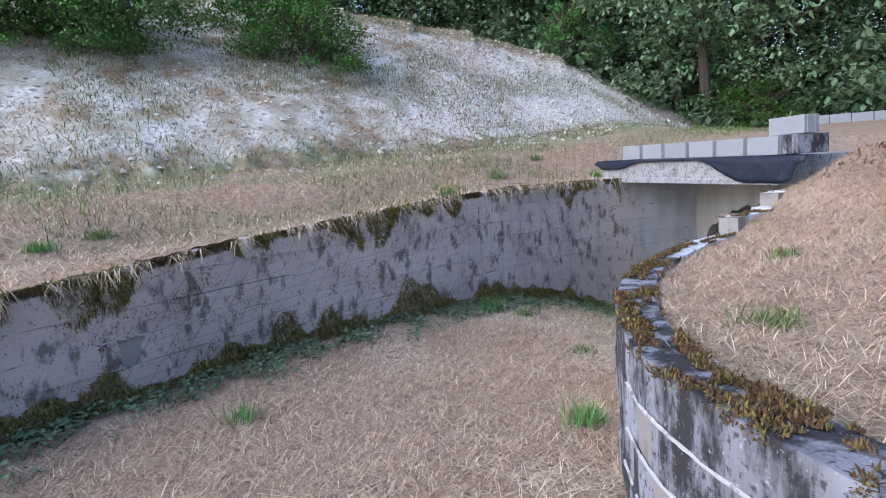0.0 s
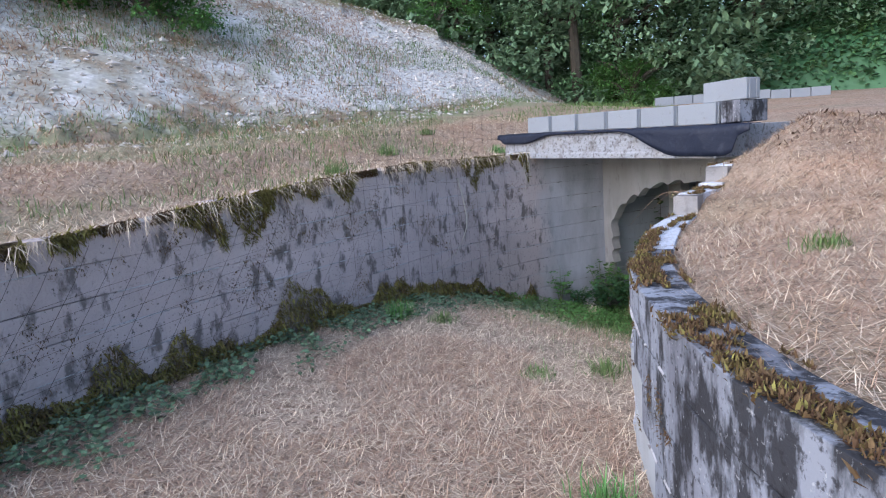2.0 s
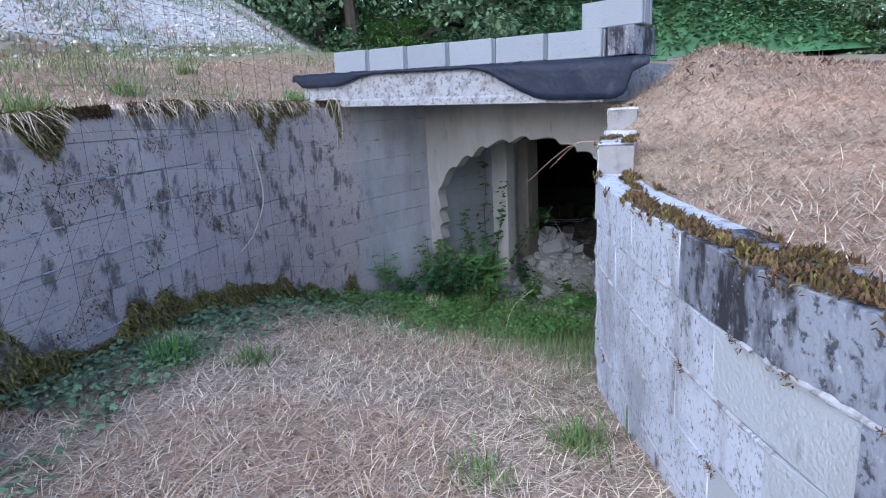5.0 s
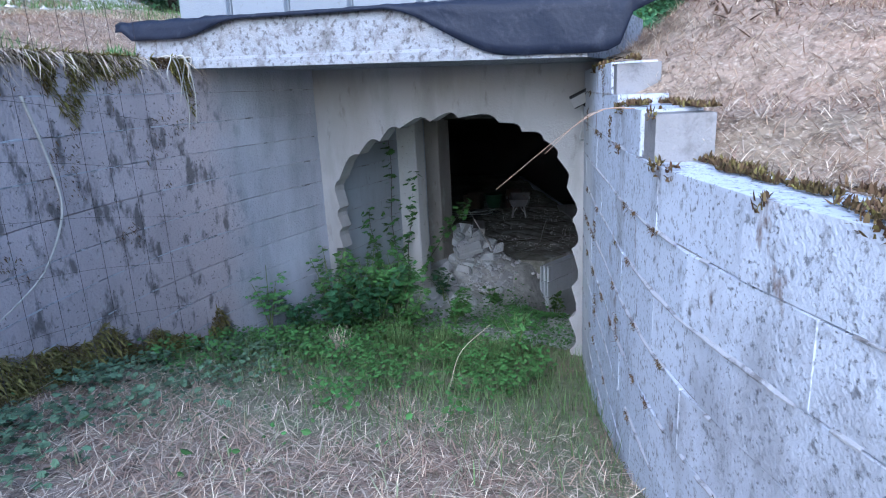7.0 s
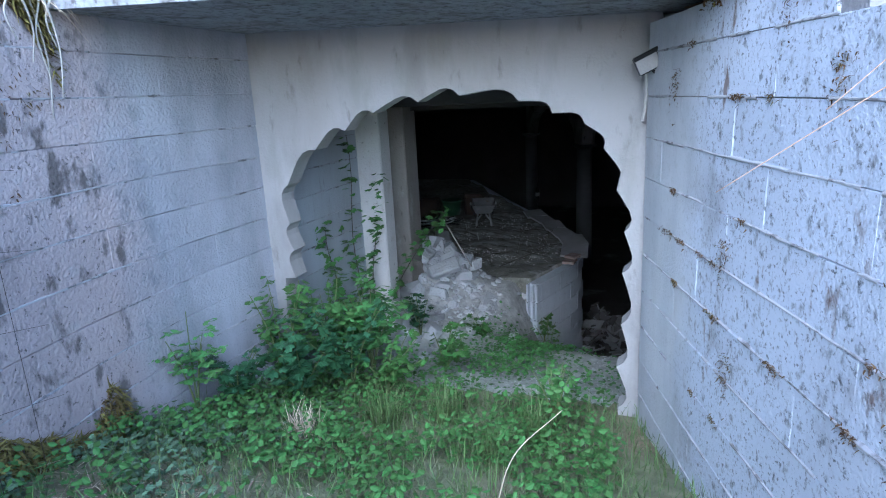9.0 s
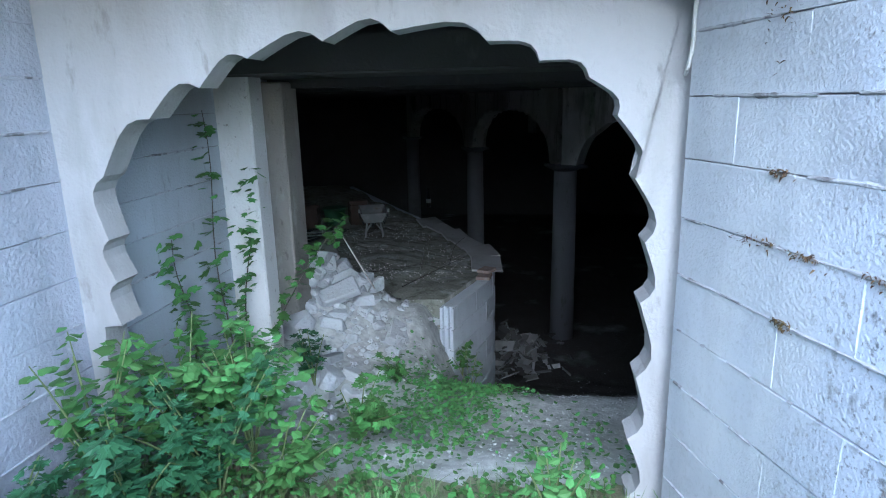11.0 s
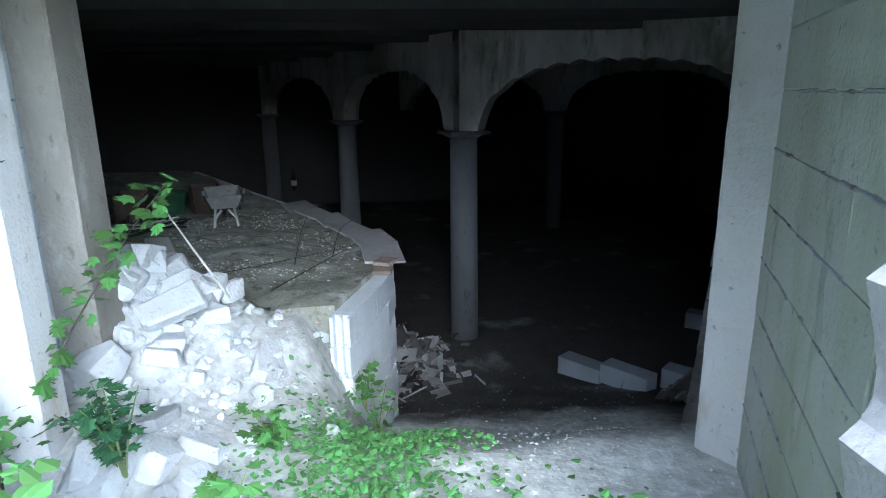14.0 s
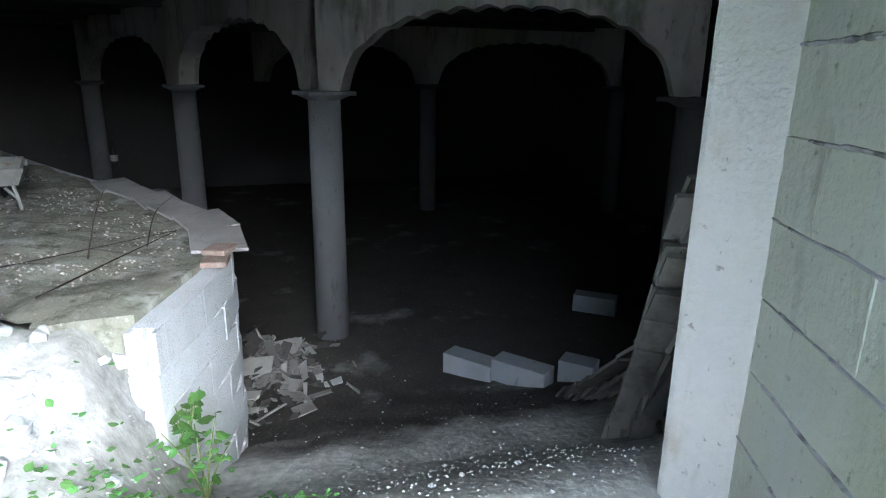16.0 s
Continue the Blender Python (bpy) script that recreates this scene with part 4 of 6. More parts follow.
strew("straw", scatter((-5.0, 2.0, 4.0, 12.5), 400, lambda x, y, r: (land("left", x, y) > 0.02) & (land("left", x, y) < 3.5) & (land("deep", x, y) < 0.5), "high", 24), (0.03, 0.12), (0.001, 0.003), (0, 40), RED_STRAW, "reddish dry grass on the terrace", "straw")
strew("grass", scatter((-7.0, 3.0, 9.5, 22.0), 240, lambda x, y, r: (land("foot", x, y) > -3.8) & (land("foot", x, y) < 0.6) & (land("left", x, y) > 0.5) & (blotch(x, y, 0.6, 9) > -0.12), "high", 15), (0.05, 0.17), (0.002, 0.005), (25, 85), GRASS, "short green grass strip along the foot of the bank", "grass")
strew("grass", scatter((-9.0, 8.0, 12.0, 26.0), 230, lambda x, y, r: (land("foot", x, y) > 0) & (blotch(x, y, 0.45, 2) + 0.25 * blotch(x, y, 1.8, 6) > -0.02 + 0.2 * np.clip((x - 0.15 * (y - 12) + 1.5) / 4, 0, 1)), "high", 16), (0.05, 0.16), (0.004, 0.009), (20, 85), GRASS, "sparse weeds on the gravel bank", "grass")
strew("straw", scatter((-9.0, 6.0, 12.0, 26.0), 300, lambda x, y, r: (land("foot", x, y) > -0.5) & (blotch(x, y, 0.5, 12) > -0.32 + 0.6 * np.clip((x - 0.5) / 4, 0, 1)), "high", 26), (0.05, 0.16), (0.004, 0.009), (5, 60), RED_STRAW, "dead brown weeds on the gravel bank", "straw")
strew("grass", scatter((0.4, 4.4, 3.6, 9.2), 650, lambda x, y, r: (land("deep", x, y) > 0.5) & (depth_in(x, y) > -3.1 + r.uniform(-0.9, 0.9, len(x)) + 0.7 * blotch(x, y, 0.9, 5)), "low", 37), (0.03, 0.11), (0.0012, 0.003), (5, 75), DULL_GRASS, "short grey-green grass in the trench", "grass")
strew("grass", scatter((2.0, 5.2, 5.2, 9.6), 1000, lambda x, y, r: (land("deep", x, y) > 0.5) & (depth_in(x, y) > -1.9 + r.uniform(-0.8, 0.8, len(x)) + 0.5 * blotch(x, y, 0.8, 3)), "low", 17), (0.05, 0.2), (0.0012, 0.0032), (30, 88), GRASS, "long green grass in front of the portal", "grass")

strew("litter", scatter((3.4, 3.6, 9.5, 8.2), 900, lambda x, y, r: (land("right", x, y) < -0.5) & (land("deep", x, y) < 0.3) & (depth_in(x, y) < 4.5) & (blotch(x, y, 1.1, 17) > 0.05 - 0.3 * np.clip((x + y - 10.0) / 2.5, -1, 1)) & (np.hypot((x - 6.4) / 3.0, (y - 5.9) / 2.2) + 0.4 * blotch(x, y, 0.9, 31) < r.uniform(0.35, 1.0, len(x))), "high", 28), (0.03, 0.11), (0.004, 0.011), (0, 55), LITTER, "dark brown hay and leaf litter on the bank", "litter")
strew("straw", scatter((-4.0, 0.9, 4.6, 9.4), 60, trench_floor, "low", 29), (0.16, 0.38), (0.0016, 0.0034), (-1, 9), STRAW_BLADE, "long pale straw stems lying on the trench floor", "straw")
# stones on the gravel bank
pts, rng = scatter((-9.0, 7.0, 11.0, 24.0), 260, lambda x, y, r: (land("foot", x, y) > -0.3 + r.uniform(-0.9, 0.9, len(x))) & (land("foot", x, y) < 9) & (r.uniform(0, 1, len(x)) < 0.3 + 0.7 * np.clip((x - 0.15 * (y - 12) + 1.5) / 4, 0, 1)), "high", 18)
octa = np.array([(1, 0, 0), (0, 1, 0), (-1, 0, 0), (0, -1, 0), (0, 0, 0.7), (0, 0, -0.7)])
v = (pts[:, None, :] + octa[None] * (rng.gamma(1.6, 0.010, len(pts)) + 0.006)[:, None, None] * rng.uniform(0.6, 1.5, (len(pts), 6, 1))).reshape(-1, 3)
f = [tuple(6 * i + j for j in t) for i in range(len(pts)) for t in ((0, 1, 4), (1, 2, 4), (2, 3, 4), (3, 0, 4), (1, 0, 5), (2, 1, 5), (3, 2, 5), (0, 3, 5))]
bulk("gravel", v.tolist(), f, STONE_BITS, "loose pale stones on the bank", "gravel")

# crumbs on the cellar floor
pts = []
rng = np.random.default_rng(21)
for _ in range(5200):
    u, n = rng.uniform(-0.8, 2.2), abs(rng.normal(0, 1.7)) + 0.2
    if n < 7.5 and (n > 1.4 or u > -0.6):
        p = at(u - 0.3 * max(0, n - 2), n)
        pts.append((p.x, p.y, cellar_floor_z(p.x, p.y) + 0.004))
pts = np.array(pts)
v = (pts[:, None, :] + octa[None] * (rng.gamma(1.1, 0.0022, len(pts)) + 0.001)[:, None, None] * rng.uniform(0.6, 1.5, (len(pts), 6, 1))).reshape(-1, 3)
f = [tuple(6 * i + j for j in t) for i in range(len(pts)) for t in ((0, 1, 4), (1, 2, 4), (2, 3, 4), (3, 0, 4), (1, 0, 5), (2, 1, 5), (3, 2, 5), (0, 3, 5))]
bulk("plaster_crumbs", v.tolist(), f, RUBBLE, "white plaster crumbs on the cellar floor", "rubble")


# ---- moss ----
def along(line, s):
    i = min(int(s / 0.1), len(line) - 2)
    a, b = line[i], line[i + 1]
    t = (b - a).normalized()
    return a + (b - a) * (s / 0.1 - i), t


def moss_on_left():
    rng = np.random.default_rng(31)
    top, base, brown = [], [], []
    length = 0.1 * (len(LEFT) - 1)
    for _ in range(120000):
        s = rng.uniform(4.5, length - 1.35)
        p, t = along(LEFT, s)
        out = Vector((-t.y, t.x))
        patch = 1.5 * noise.noise((s * 1.1, 0, 1)) + 0.8 * noise.noise((s * 3.7, 0, 2)) + 0.1
        z1 = left_top(p.x)
        low = floor_z(p.x, p.y)
        r = rng.uniform()
        if r < 0.45:
            reach = 0.06 + 0.42 * max(0.0, patch) ** 1.3
            d = rng.uniform(-0.03, 1) ** 2 * reach if rng.uniform() < 0.8 else rng.uniform(0, reach)
            q = p - out * 0.004
            if noise.noise((s * 6, d * 5, 8)) > -0.25:
                (top if patch > 0.05 and rng.uniform() < 0.7 else brown).append((q.x, q.y, z1 + 0.015 - d))
        elif r < 0.75:
            high = 0.07 + 0.32 * max(0.0, 0.35 + 1.3 * noise.noise((s * 1.4, 5, 1)) + 0.7 * noise.noise((s * 4, 7, 1)))
            d = rng.uniform(0, 1) ** 1.5 * high
            q = p - out * (0.01 + 0.08 * (1 - d / high) * rng.uniform())
            (base if rng.uniform() < 0.75 else brown).append((q.x, q.y, low + d))
        else:
            d = rng.uniform(0.1, 1.2)
            if noise.noise((s * 2.5, d * 4, 12)) + 0.25 * noise.noise((s * 9, d * 9, 2)) > 0.14 + 0.2 * d - 0.16 * (p.x < 0.8):
                q = p - out * 0.003
                brown.append((q.x, q.y, max(z1 - d, low)))
    for name, group, material, label in (("moss", top + base, MOSS, "olive moss cushions hanging on the block wall"), ("moss", brown, MOSS_DARK, "brown dried moss on the block wall")):
        g = np.array(group)
        k = len(g)
        fine = 0.4 if material is MOSS_DARK else 1.0
        v, f = blade_mesh(g, fine * rng.uniform(0.02, 0.075, k), (0.4 + 0.6 * fine) * rng.uniform(0.003, 0.008, k), (-70, 60), rng, lean=(0.45, -0.5, -0.35))
        bulk(name, v, f, material, label, "moss")


moss_on_left()


def moss_on_right():
    rng = np.random.default_rng(32)
    pts = []
    for _ in range(46000):
        s = rng.uniform(4.0, 0.1 * (len(RIGHT) - 1) - 0.4)
        p, t = along(RIGHT, s)
        out = Vector((t.y, -t.x))
        o = rng.uniform(-0.01, 0.22)
        if noise.noise((s * 3, o * 9, 1)) + 0.6 * noise.noise((s * 11, o * 20, 3)) > 0.10 + 0.12 * ease(1.9, 2.4, p.x):
            q = p + out * o
            z = right_top(p.x) + 0.004
            if o < 0.02:
                z -= rng.uniform(0, 0.10) ** 1.4
            pts.append((q.x, q.y, z))
    g = np.array(pts)
    k = len(g)
    cut = rng.uniform(size=k) < 0.14
    for sel, material, label in ((cut, MOSS, "olive and ochre moss on the wall top"), (~cut, MOSS_DARK, "dark brown moss on the wall top")):
        h = g[sel]
        v, f = blade_mesh(h, rng.uniform(0.01, 0.035, len(h)), rng.uniform(0.002, 0.006, len(h)), (5, 85), rng)
        bulk("moss", v, f, material, label, "moss")


moss_on_right()


def tufts_on_right():
    """Brown moss tufts on the joints and in streaks down the blocks of the pale wall."""
    rng = np.random.default_rng(36)
    pts = []
    length = 0.1 * (len(RIGHT) - 1)
    for k in range(100):
        s = rng.uniform(6.0, length - 0.3)
        p, t = along(RIGHT, s)
        out = Vector((t.y, -t.x))
        course = rng.integers(1, 9)
        z = 1.24 - 0.2 * course
        if z > right_top(p.x) - 0.05 or z < floor_z(p.x, p.y) + 0.2:
            continue
        streak = k % 6 == 0
        for _ in range(90 if streak else 34):
            a = rng.normal(0, 0.03 if streak else 0.022)
            d = abs(rng.normal(0, 0.085)) if streak else abs(rng.normal(0, 0.013))
            q = p + t * a - out * 0.006
            pts.append((q.x, q.y, z + 0.012 - d + (0.1 if streak else 0)))
    g = np.array(pts)
    v, f = blade_mesh(g, rng.uniform(0.006, 0.018, len(g)), rng.uniform(0.0015, 0.0035, len(g)), (-60, 60), rng, lean=(-0.4, 0.5, -0.2))
    bulk("moss", v, f, MOSS_DARK, "small brown moss tufts on the pale block wall", "moss")


tufts_on_right()


# hanging dry grass on the left wall's top edge
pts = []
rng = np.random.default_rng(33)
for _ in range(2600):
    s = rng.uniform(4.5, 0.1 * (len(LEFT) - 1) - 1.2)
    p, t = along(LEFT, s)
    if noise.noise((s * 2.2, 3, 3)) > -0.1:
        pts.append((p.x + 0.02 * t.y, p.y - 0.02 * t.x, left_top(p.x) + 0.015))
pts = np.array(pts)
v, f = blade_mesh(pts, rng.uniform(0.06, 0.26, len(pts)), rng.uniform(0.001, 0.0026, len(pts)), (-30, 30), rng, lean=(0.5, -0.5, -0.9))
bulk("dead_grass", v, f, STRAW_BLADE, "dead grass hanging over the wall's top", "grass")


# ---- ground ivy and weeds ----
def patch_leaves(name, spots, sizes, shape, material, label, seed, tilt=(30, 85), category="ivy"):
    rng = np.random.default_rng(seed)
    pts = np.array(spots)
    v, f = leaf_mesh(pts, rng.uniform(*sizes, len(pts)), shape, rng, tilt)
    bulk(name, v, f, material, label, category)


spots = []
rng = np.random.default_rng(41)
for _ in range(14000):
    s = rng.uniform(4.5, 0.1 * (len(LEFT) - 1))
    p, t = along(LEFT, s)
    w = abs(rng.normal(0, 0.38)) + 0.05
    n = (p - ORIGIN).dot(N)
    q = p + Vector((t.y, -t.x)) * w
    if w < 0.5 + 0.5 * (noise.noise((s * 1.2, 1, 1)) + 0.3) + 0.7 * ease(-4.2, -2.2, n) and noise.noise((q.x * 3, q.y * 3, 2)) > -0.1:
        spots.append((q.x, q.y, floor_z(q.x, q.y) + rng.uniform(0.01, 0.09)))
patch_leaves("ground_ivy", spots, (0.018, 0.042), LOBED, LEAF_GREY, "low green ground ivy along the wall's foot", 42)
spots = []
for _ in range(9500):
    u, n = rng.uniform(-0.12, 2.15), rng.normal(-0.95, 0.85)
    if n > 1.2 or noise.noise((u * 2, n * 2, 3)) < -0.12 + 0.35 * (1 - ease(-2.8, -1.6, n)):
        continue
    p = at(u, n)
    z = floor_z(p.x, p.y) if n < 0 else cellar_floor_z(p.x, p.y)
    spots.append((p.x, p.y, z + rng.uniform(0.02, 0.16)))
patch_leaves("weeds", spots, (0.02, 0.045), OVAL, LEAF, "green weeds in front of the portal", 43, category="weeds")
spots = []
for _ in range(2200):
    u, n = rng.normal(0.85, 0.22), rng.normal(1.55, 0.4)
    p = at(u, n)
    spots.append((p.x, p.y, cellar_floor_z(p.x, p.y) + rng.uniform(0.01, 0.07)))
patch_leaves("weeds", spots, (0.018, 0.045), OVAL, LEAF_BRIGHT, "small green weeds on the rubble slope", 44, category="weeds")


def shrub(name, place, height, spread, stems, leaves, size, shape, material, label, seed, pinnate=False, category="shrub"):
    """A weed or shrub: bent stems with leaves along them."""
    rng = np.random.default_rng(seed)
    root = empty(name, place, label, category)
    pts, turns = [], []
    for k in range(stems):
        a = rng.uniform(0, 2 * np.pi)
        r = spread * rng.uniform(0.3, 1.0)
        h = 1.12 * height * rng.uniform(0.6, 1.0)
        line = [Vector((r * f ** 1.5 * math.cos(a), r * f ** 1.5 * math.sin(a), h * (f - 0.18 * f * f * r / max(spread, 0.01)))) for f in np.linspace(0, 1, 7)]
        bm = bmesh.new()
        tube(bm, line, [0.006 * (1 - 0.75 * f) + 0.0008 for f in np.linspace(0, 1, 7)], 5)
        part("stem", bm, GREEN_STEM, root)
        for _ in range(leaves):
            f = rng.uniform(0.25, 1.0) ** 0.8
            i = min(int(f * 6), 5)
            q = line[i].lerp(line[i + 1], f * 6 - i)
            b = rng.uniform(0, 2 * np.pi)
            if pinnate:
                out = Vector((math.cos(b), math.sin(b), 0.25))
                for j in range(1, 6):
                    for sgn in (-1, 1):
                        pts.append(q + out * (0.028 * j))
                        turns.append(b + sgn * 1.1)
            else:
                pts.append(q + Vector((math.cos(b), math.sin(b), 0)) * rng.uniform(0, 0.04))
                turns.append(b)
    v, f = leaf_mesh(np.array([p[:] for p in pts]), rng.uniform(size * 0.6, size * 1.25, len(pts)), shape, rng, (35, 80), np.array(turns))
    leafage = bulk("foliage", v, f, material, "", "", root)
    tagged(leafage, "", kind="stuff")
    return root


def on_floor(u, n):
    p = at(u, n)
    return (p.x, p.y, (floor_z(p.x, p.y) if n < 0 else cellar_floor_z(p.x, p.y)) - 0.01)


shrub("shrub", on_floor(1.95, -0.35), 0.75, 0.30, 9, 34, 0.062, OVAL, LEAF, "leafy green shrub growing at the portal's foot", 51)
shrub("shrub", on_floor(1.70, -0.55), 0.62, 0.30, 8, 30, 0.06, LOBED, LEAF_DARK, "dark green bramble growing before the portal", 52)
shrub("shrub", on_floor(1.60, 0.15), 0.78, 0.26, 8, 8, 0.055, OVAL, LEAF_BRIGHT, "bright green ash sapling with feathered leaves", 53, True)
shrub("shrub", on_floor(1.90, 0.55), 0.6, 0.25, 7, 8, 0.06, OVAL, LEAF_BRIGHT, "bright green ash sapling in the vestibule", 54, True)
shrub("shrub", on_floor(1.82, 0.0), 0.85, 0.34, 11, 36, 0.058, OVAL, LEAF, "dense green elder shrub in the portal", 62)
shrub("shrub", on_floor(1.55, -0.25), 0.7, 0.32, 10, 34, 0.055, LOBED, LEAF_DARK, "dark green ivy bush in the portal", 63)
shrub("shrub", on_floor(2.05, -0.7), 0.5, 0.26, 8, 26, 0.05, LOBED, LEAF_DARK, "dark green bramble at the wall's foot", 64)
shrub("shrub", on_floor(1.2, 0.5), 0.42, 0.3, 8, 24, 0.05, LOBED, LEAF, "low green bramble on the threshold", 65)
shrub("shrub", on_floor(1.35, -0.15), 0.42, 0.28, 8, 28, 0.05, OVAL, LEAF, "low green shrub among the weeds", 55)
shrub("shrub", on_floor(2.12, -0.95), 0.62, 0.14, 4, 6, 0.042, OVAL, LEAF_BRIGHT, "thin pale green weed beside the block wall", 56, True)
shrub("shrub", on_floor(0.25, -0.35), 0.40, 0.18, 6, 20, 0.045, OVAL, LEAF_BRIGHT, "yellow-green weed in the corner by the wall", 57)
shrub("shrub", on_floor(1.75, 1.35), 0.5, 0.22, 6, 20, 0.055, LOBED, LEAF_DARK, "dark green ivy growing from the rubble", 58)
shrub("shrub", on_floor(1.25, 1.6), 0.30, 0.16, 5, 14, 0.055, LOBED, LEAF, "small green creeper on the rubble", 59)
shrub("shrub", (6.98, 8.9, -1.75), 0.34, 0.12, 5, 8, 0.07, OVAL, LEAF, "young green bramble at the wall's end", 60)
for k, (u, n, h) in enumerate(((1.1, -0.7, 0.42), (0.85, -0.45, 0.36), (1.35, -1.1, 0.30), (0.45, -0.9, 0.26), (0.3, -0.6, 0.34))):
    p = on_floor(u, n)
    rng = np.random.default_rng(70 + k)
    base = np.zeros((130, 3))
    base[:, :2] = rng.normal(0, 0.035, (130, 2))
    v, f = blade_mesh(base, rng.uniform(h * 0.5, h, 130), rng.uniform(0.0012, 0.003, 130), (50, 88), rng)
    me = bpy.data.meshes.new("grass_tuft")
    me.from_pydata(v, [], f)
    me.materials.append(GRASS if k != 2 else STRAW_BLADE)
    ob = tagged(new("grass_tuft", me), "tall grass tuft in front of the portal", "grass tuft", "grass tufts", "stuff")
    ob.location = p
for k, (x, y, h) in enumerate(((0.5, 6.7, 0.28), (1.08, 4.9, 0.10), (1.56, 4.87, 0.2), (0.74, 3.36, 0.22), (2.15, 3.76, 0.13), (1.35, 2.45, 0.12), (-1.3, 3.6, 0.16), (0.85, 6.5, 0.16), (-3.2, 5.6, 0.16), (-3.4, 5.1, 0.18), (0.1, 7.75, 0.22), (0.9, 9.3, 0.25), (2.55, 9.75, 0.2), (1.7, 10.6, 0.2))):
    deep = in_trench(x, y)
    rng = np.random.default_rng(90 + k)
    base = np.zeros((150, 3))
    base[:, :2] = rng.normal(0, 0.06, (150, 2))
    v, f = blade_mesh(base, rng.uniform(h * 0.4, h, 150), rng.uniform(0.0018, 0.005, 150), (35, 85), rng)
    me = bpy.data.meshes.new("grass_tuft")
    me.from_pydata(v, [], f)
    me.materials.append(GRASS if k % 3 else LEAF_BRIGHT)
    ob = tagged(new("grass_tuft", me), "green grass tuft in the dry grass", "grass tuft", "grass tufts", "stuff")
    ob.location = (x, y, (floor_z(x, y) if deep else ground_z(x, y)) - 0.005)

# creeper on the vestibule's side
rng = np.random.default_rng(61)
creeper = empty("creeper", on_floor(2.1, 1.2), "dark green creeper climbing the block wall and pillar", "creeper")
pts = []
for k, (u0, n0, z1, du, dn) in enumerate(((2.2, 1.15, 0.62, 0.0, -0.05), (2.18, 1.3, 0.30, -0.12, 0.15), (2.1, 1.38, -0.15, -0.45, 0.55), (2.24, 0.85, -0.05, 0.0, -0.1))):
    line = []
    z0 = cellar_floor_z(*at(u0, n0).xy)
    for f in np.linspace(0, 1, 12):
        line.append(at(u0 + du * f * f, n0 + dn * f + 0.04 * math.sin(f * 9 + k), z0 + (z1 - z0) * f) - creeper.location)
    bm = bmesh.new()
    tube(bm, line, [0.006 - 0.004 * f for f in np.linspace(0, 1, 12)], 5)
    part("stem", bm, BARK, creeper)
    for _ in range(75):
        f = rng.uniform(0.15, 1.0)
        i = min(int(f * 11), 10)
        pts.append(np.array(line[i].lerp(line[i + 1], f * 11 - i)) + rng.normal(0, 0.035, 3) - np.array((0.02, 0, 0)))
pts = np.array(pts)
v, f = leaf_mesh(pts, rng.uniform(0.045, 0.095, len(pts)), LOBED, rng, (30, 75), rng.normal(math.pi, 0.9, len(pts)))
tagged(bulk("foliage", v, f, LEAF, "", "", creeper), kind="stuff")

# bare dry vine and roots on the left wall
def stalk(name, pts, r, label, material=STEM, category="stem"):
    bm = bmesh.new()
    line = smooth_line3(pts)
    tube(bm, line, [r * (1 - 0.6 * i / len(line)) for i in range(len(line))], 6)
    return thing(name, bm, material, label, category, smooth=True)


def smooth_line3(points):
    pts = [Vector(p) for p in points]
    pts = [2 * pts[0] - pts[1]] + pts + [2 * pts[-1] - pts[-2]]
    out = []
    for i in range(1, len(pts) - 2):
        a, b, c, d = pts[i - 1:i + 3]
        for k in range(8):
            t = k / 8
            out.append(0.5 * (2 * b + (c - a) * t + (2 * a - 5 * b + 4 * c - d) * t * t + (3 * b - a - 3 * c + d) * t ** 3))
    return out + [pts[-2]]


stalk("dry_vine", [(1.53, 8.24, 1.16), (1.60, 8.29, 0.85), (1.61, 8.28, 0.6), (1.47, 8.17, 0.36), (1.28, 8.0, 0.25), (1.12, 7.87, 0.19)], 0.008, "pale bare dry vine hanging on the block wall")
for k, (s, ln) in enumerate(((1.46, 0.5), (1.4, 0.34), (1.52, 0.28), (1.36, 0.22), (1.43, 0.42), (1.56, 0.2))):
    p, t = along(LEFT, 0.1 * (len(LEFT) - 1) - s)
    q = Vector((p.x, p.y, left_top(p.x) + 0.02)) + Vector((t.y, -t.x, 0)) * (0.02 + 0.01 * k)
    w = 0.05 * (-1) ** k
    stalk("root", [q - Vector((t.y, -t.x, -0.02)) * 0.1, q, q + Vector((w * t.x, w * t.y, -ln * 0.5)), q + Vector((w * 0.3, 0, -ln))], 0.006, "pale root hanging over the wall's edge")
stalk("straw_stem", [(2.78, 5.83, 1.0), (2.68, 5.9, 1.0), (2.62, 6.02, 0.92), (2.59, 6.3, 0.71)], 0.002, "long dry grass stem arching off the wall", RED_STRAW)
stalk("straw_stem", [(2.9, 5.93, 1.0), (2.8, 6.02, 0.98), (2.72, 6.16, 0.84)], 0.002, "dry grass stem arching off the wall", RED_STRAW)
p = Vector((3.12, 7.12, floor_z(3.12, 7.12)))
stalk("straw_stem", [p, p + Vector((0.05, -0.06, 0.25)), Vector((3.28, 6.92, -0.22))], 0.003, "tall dry grass stem in front of the portal", STRAW_BLADE)

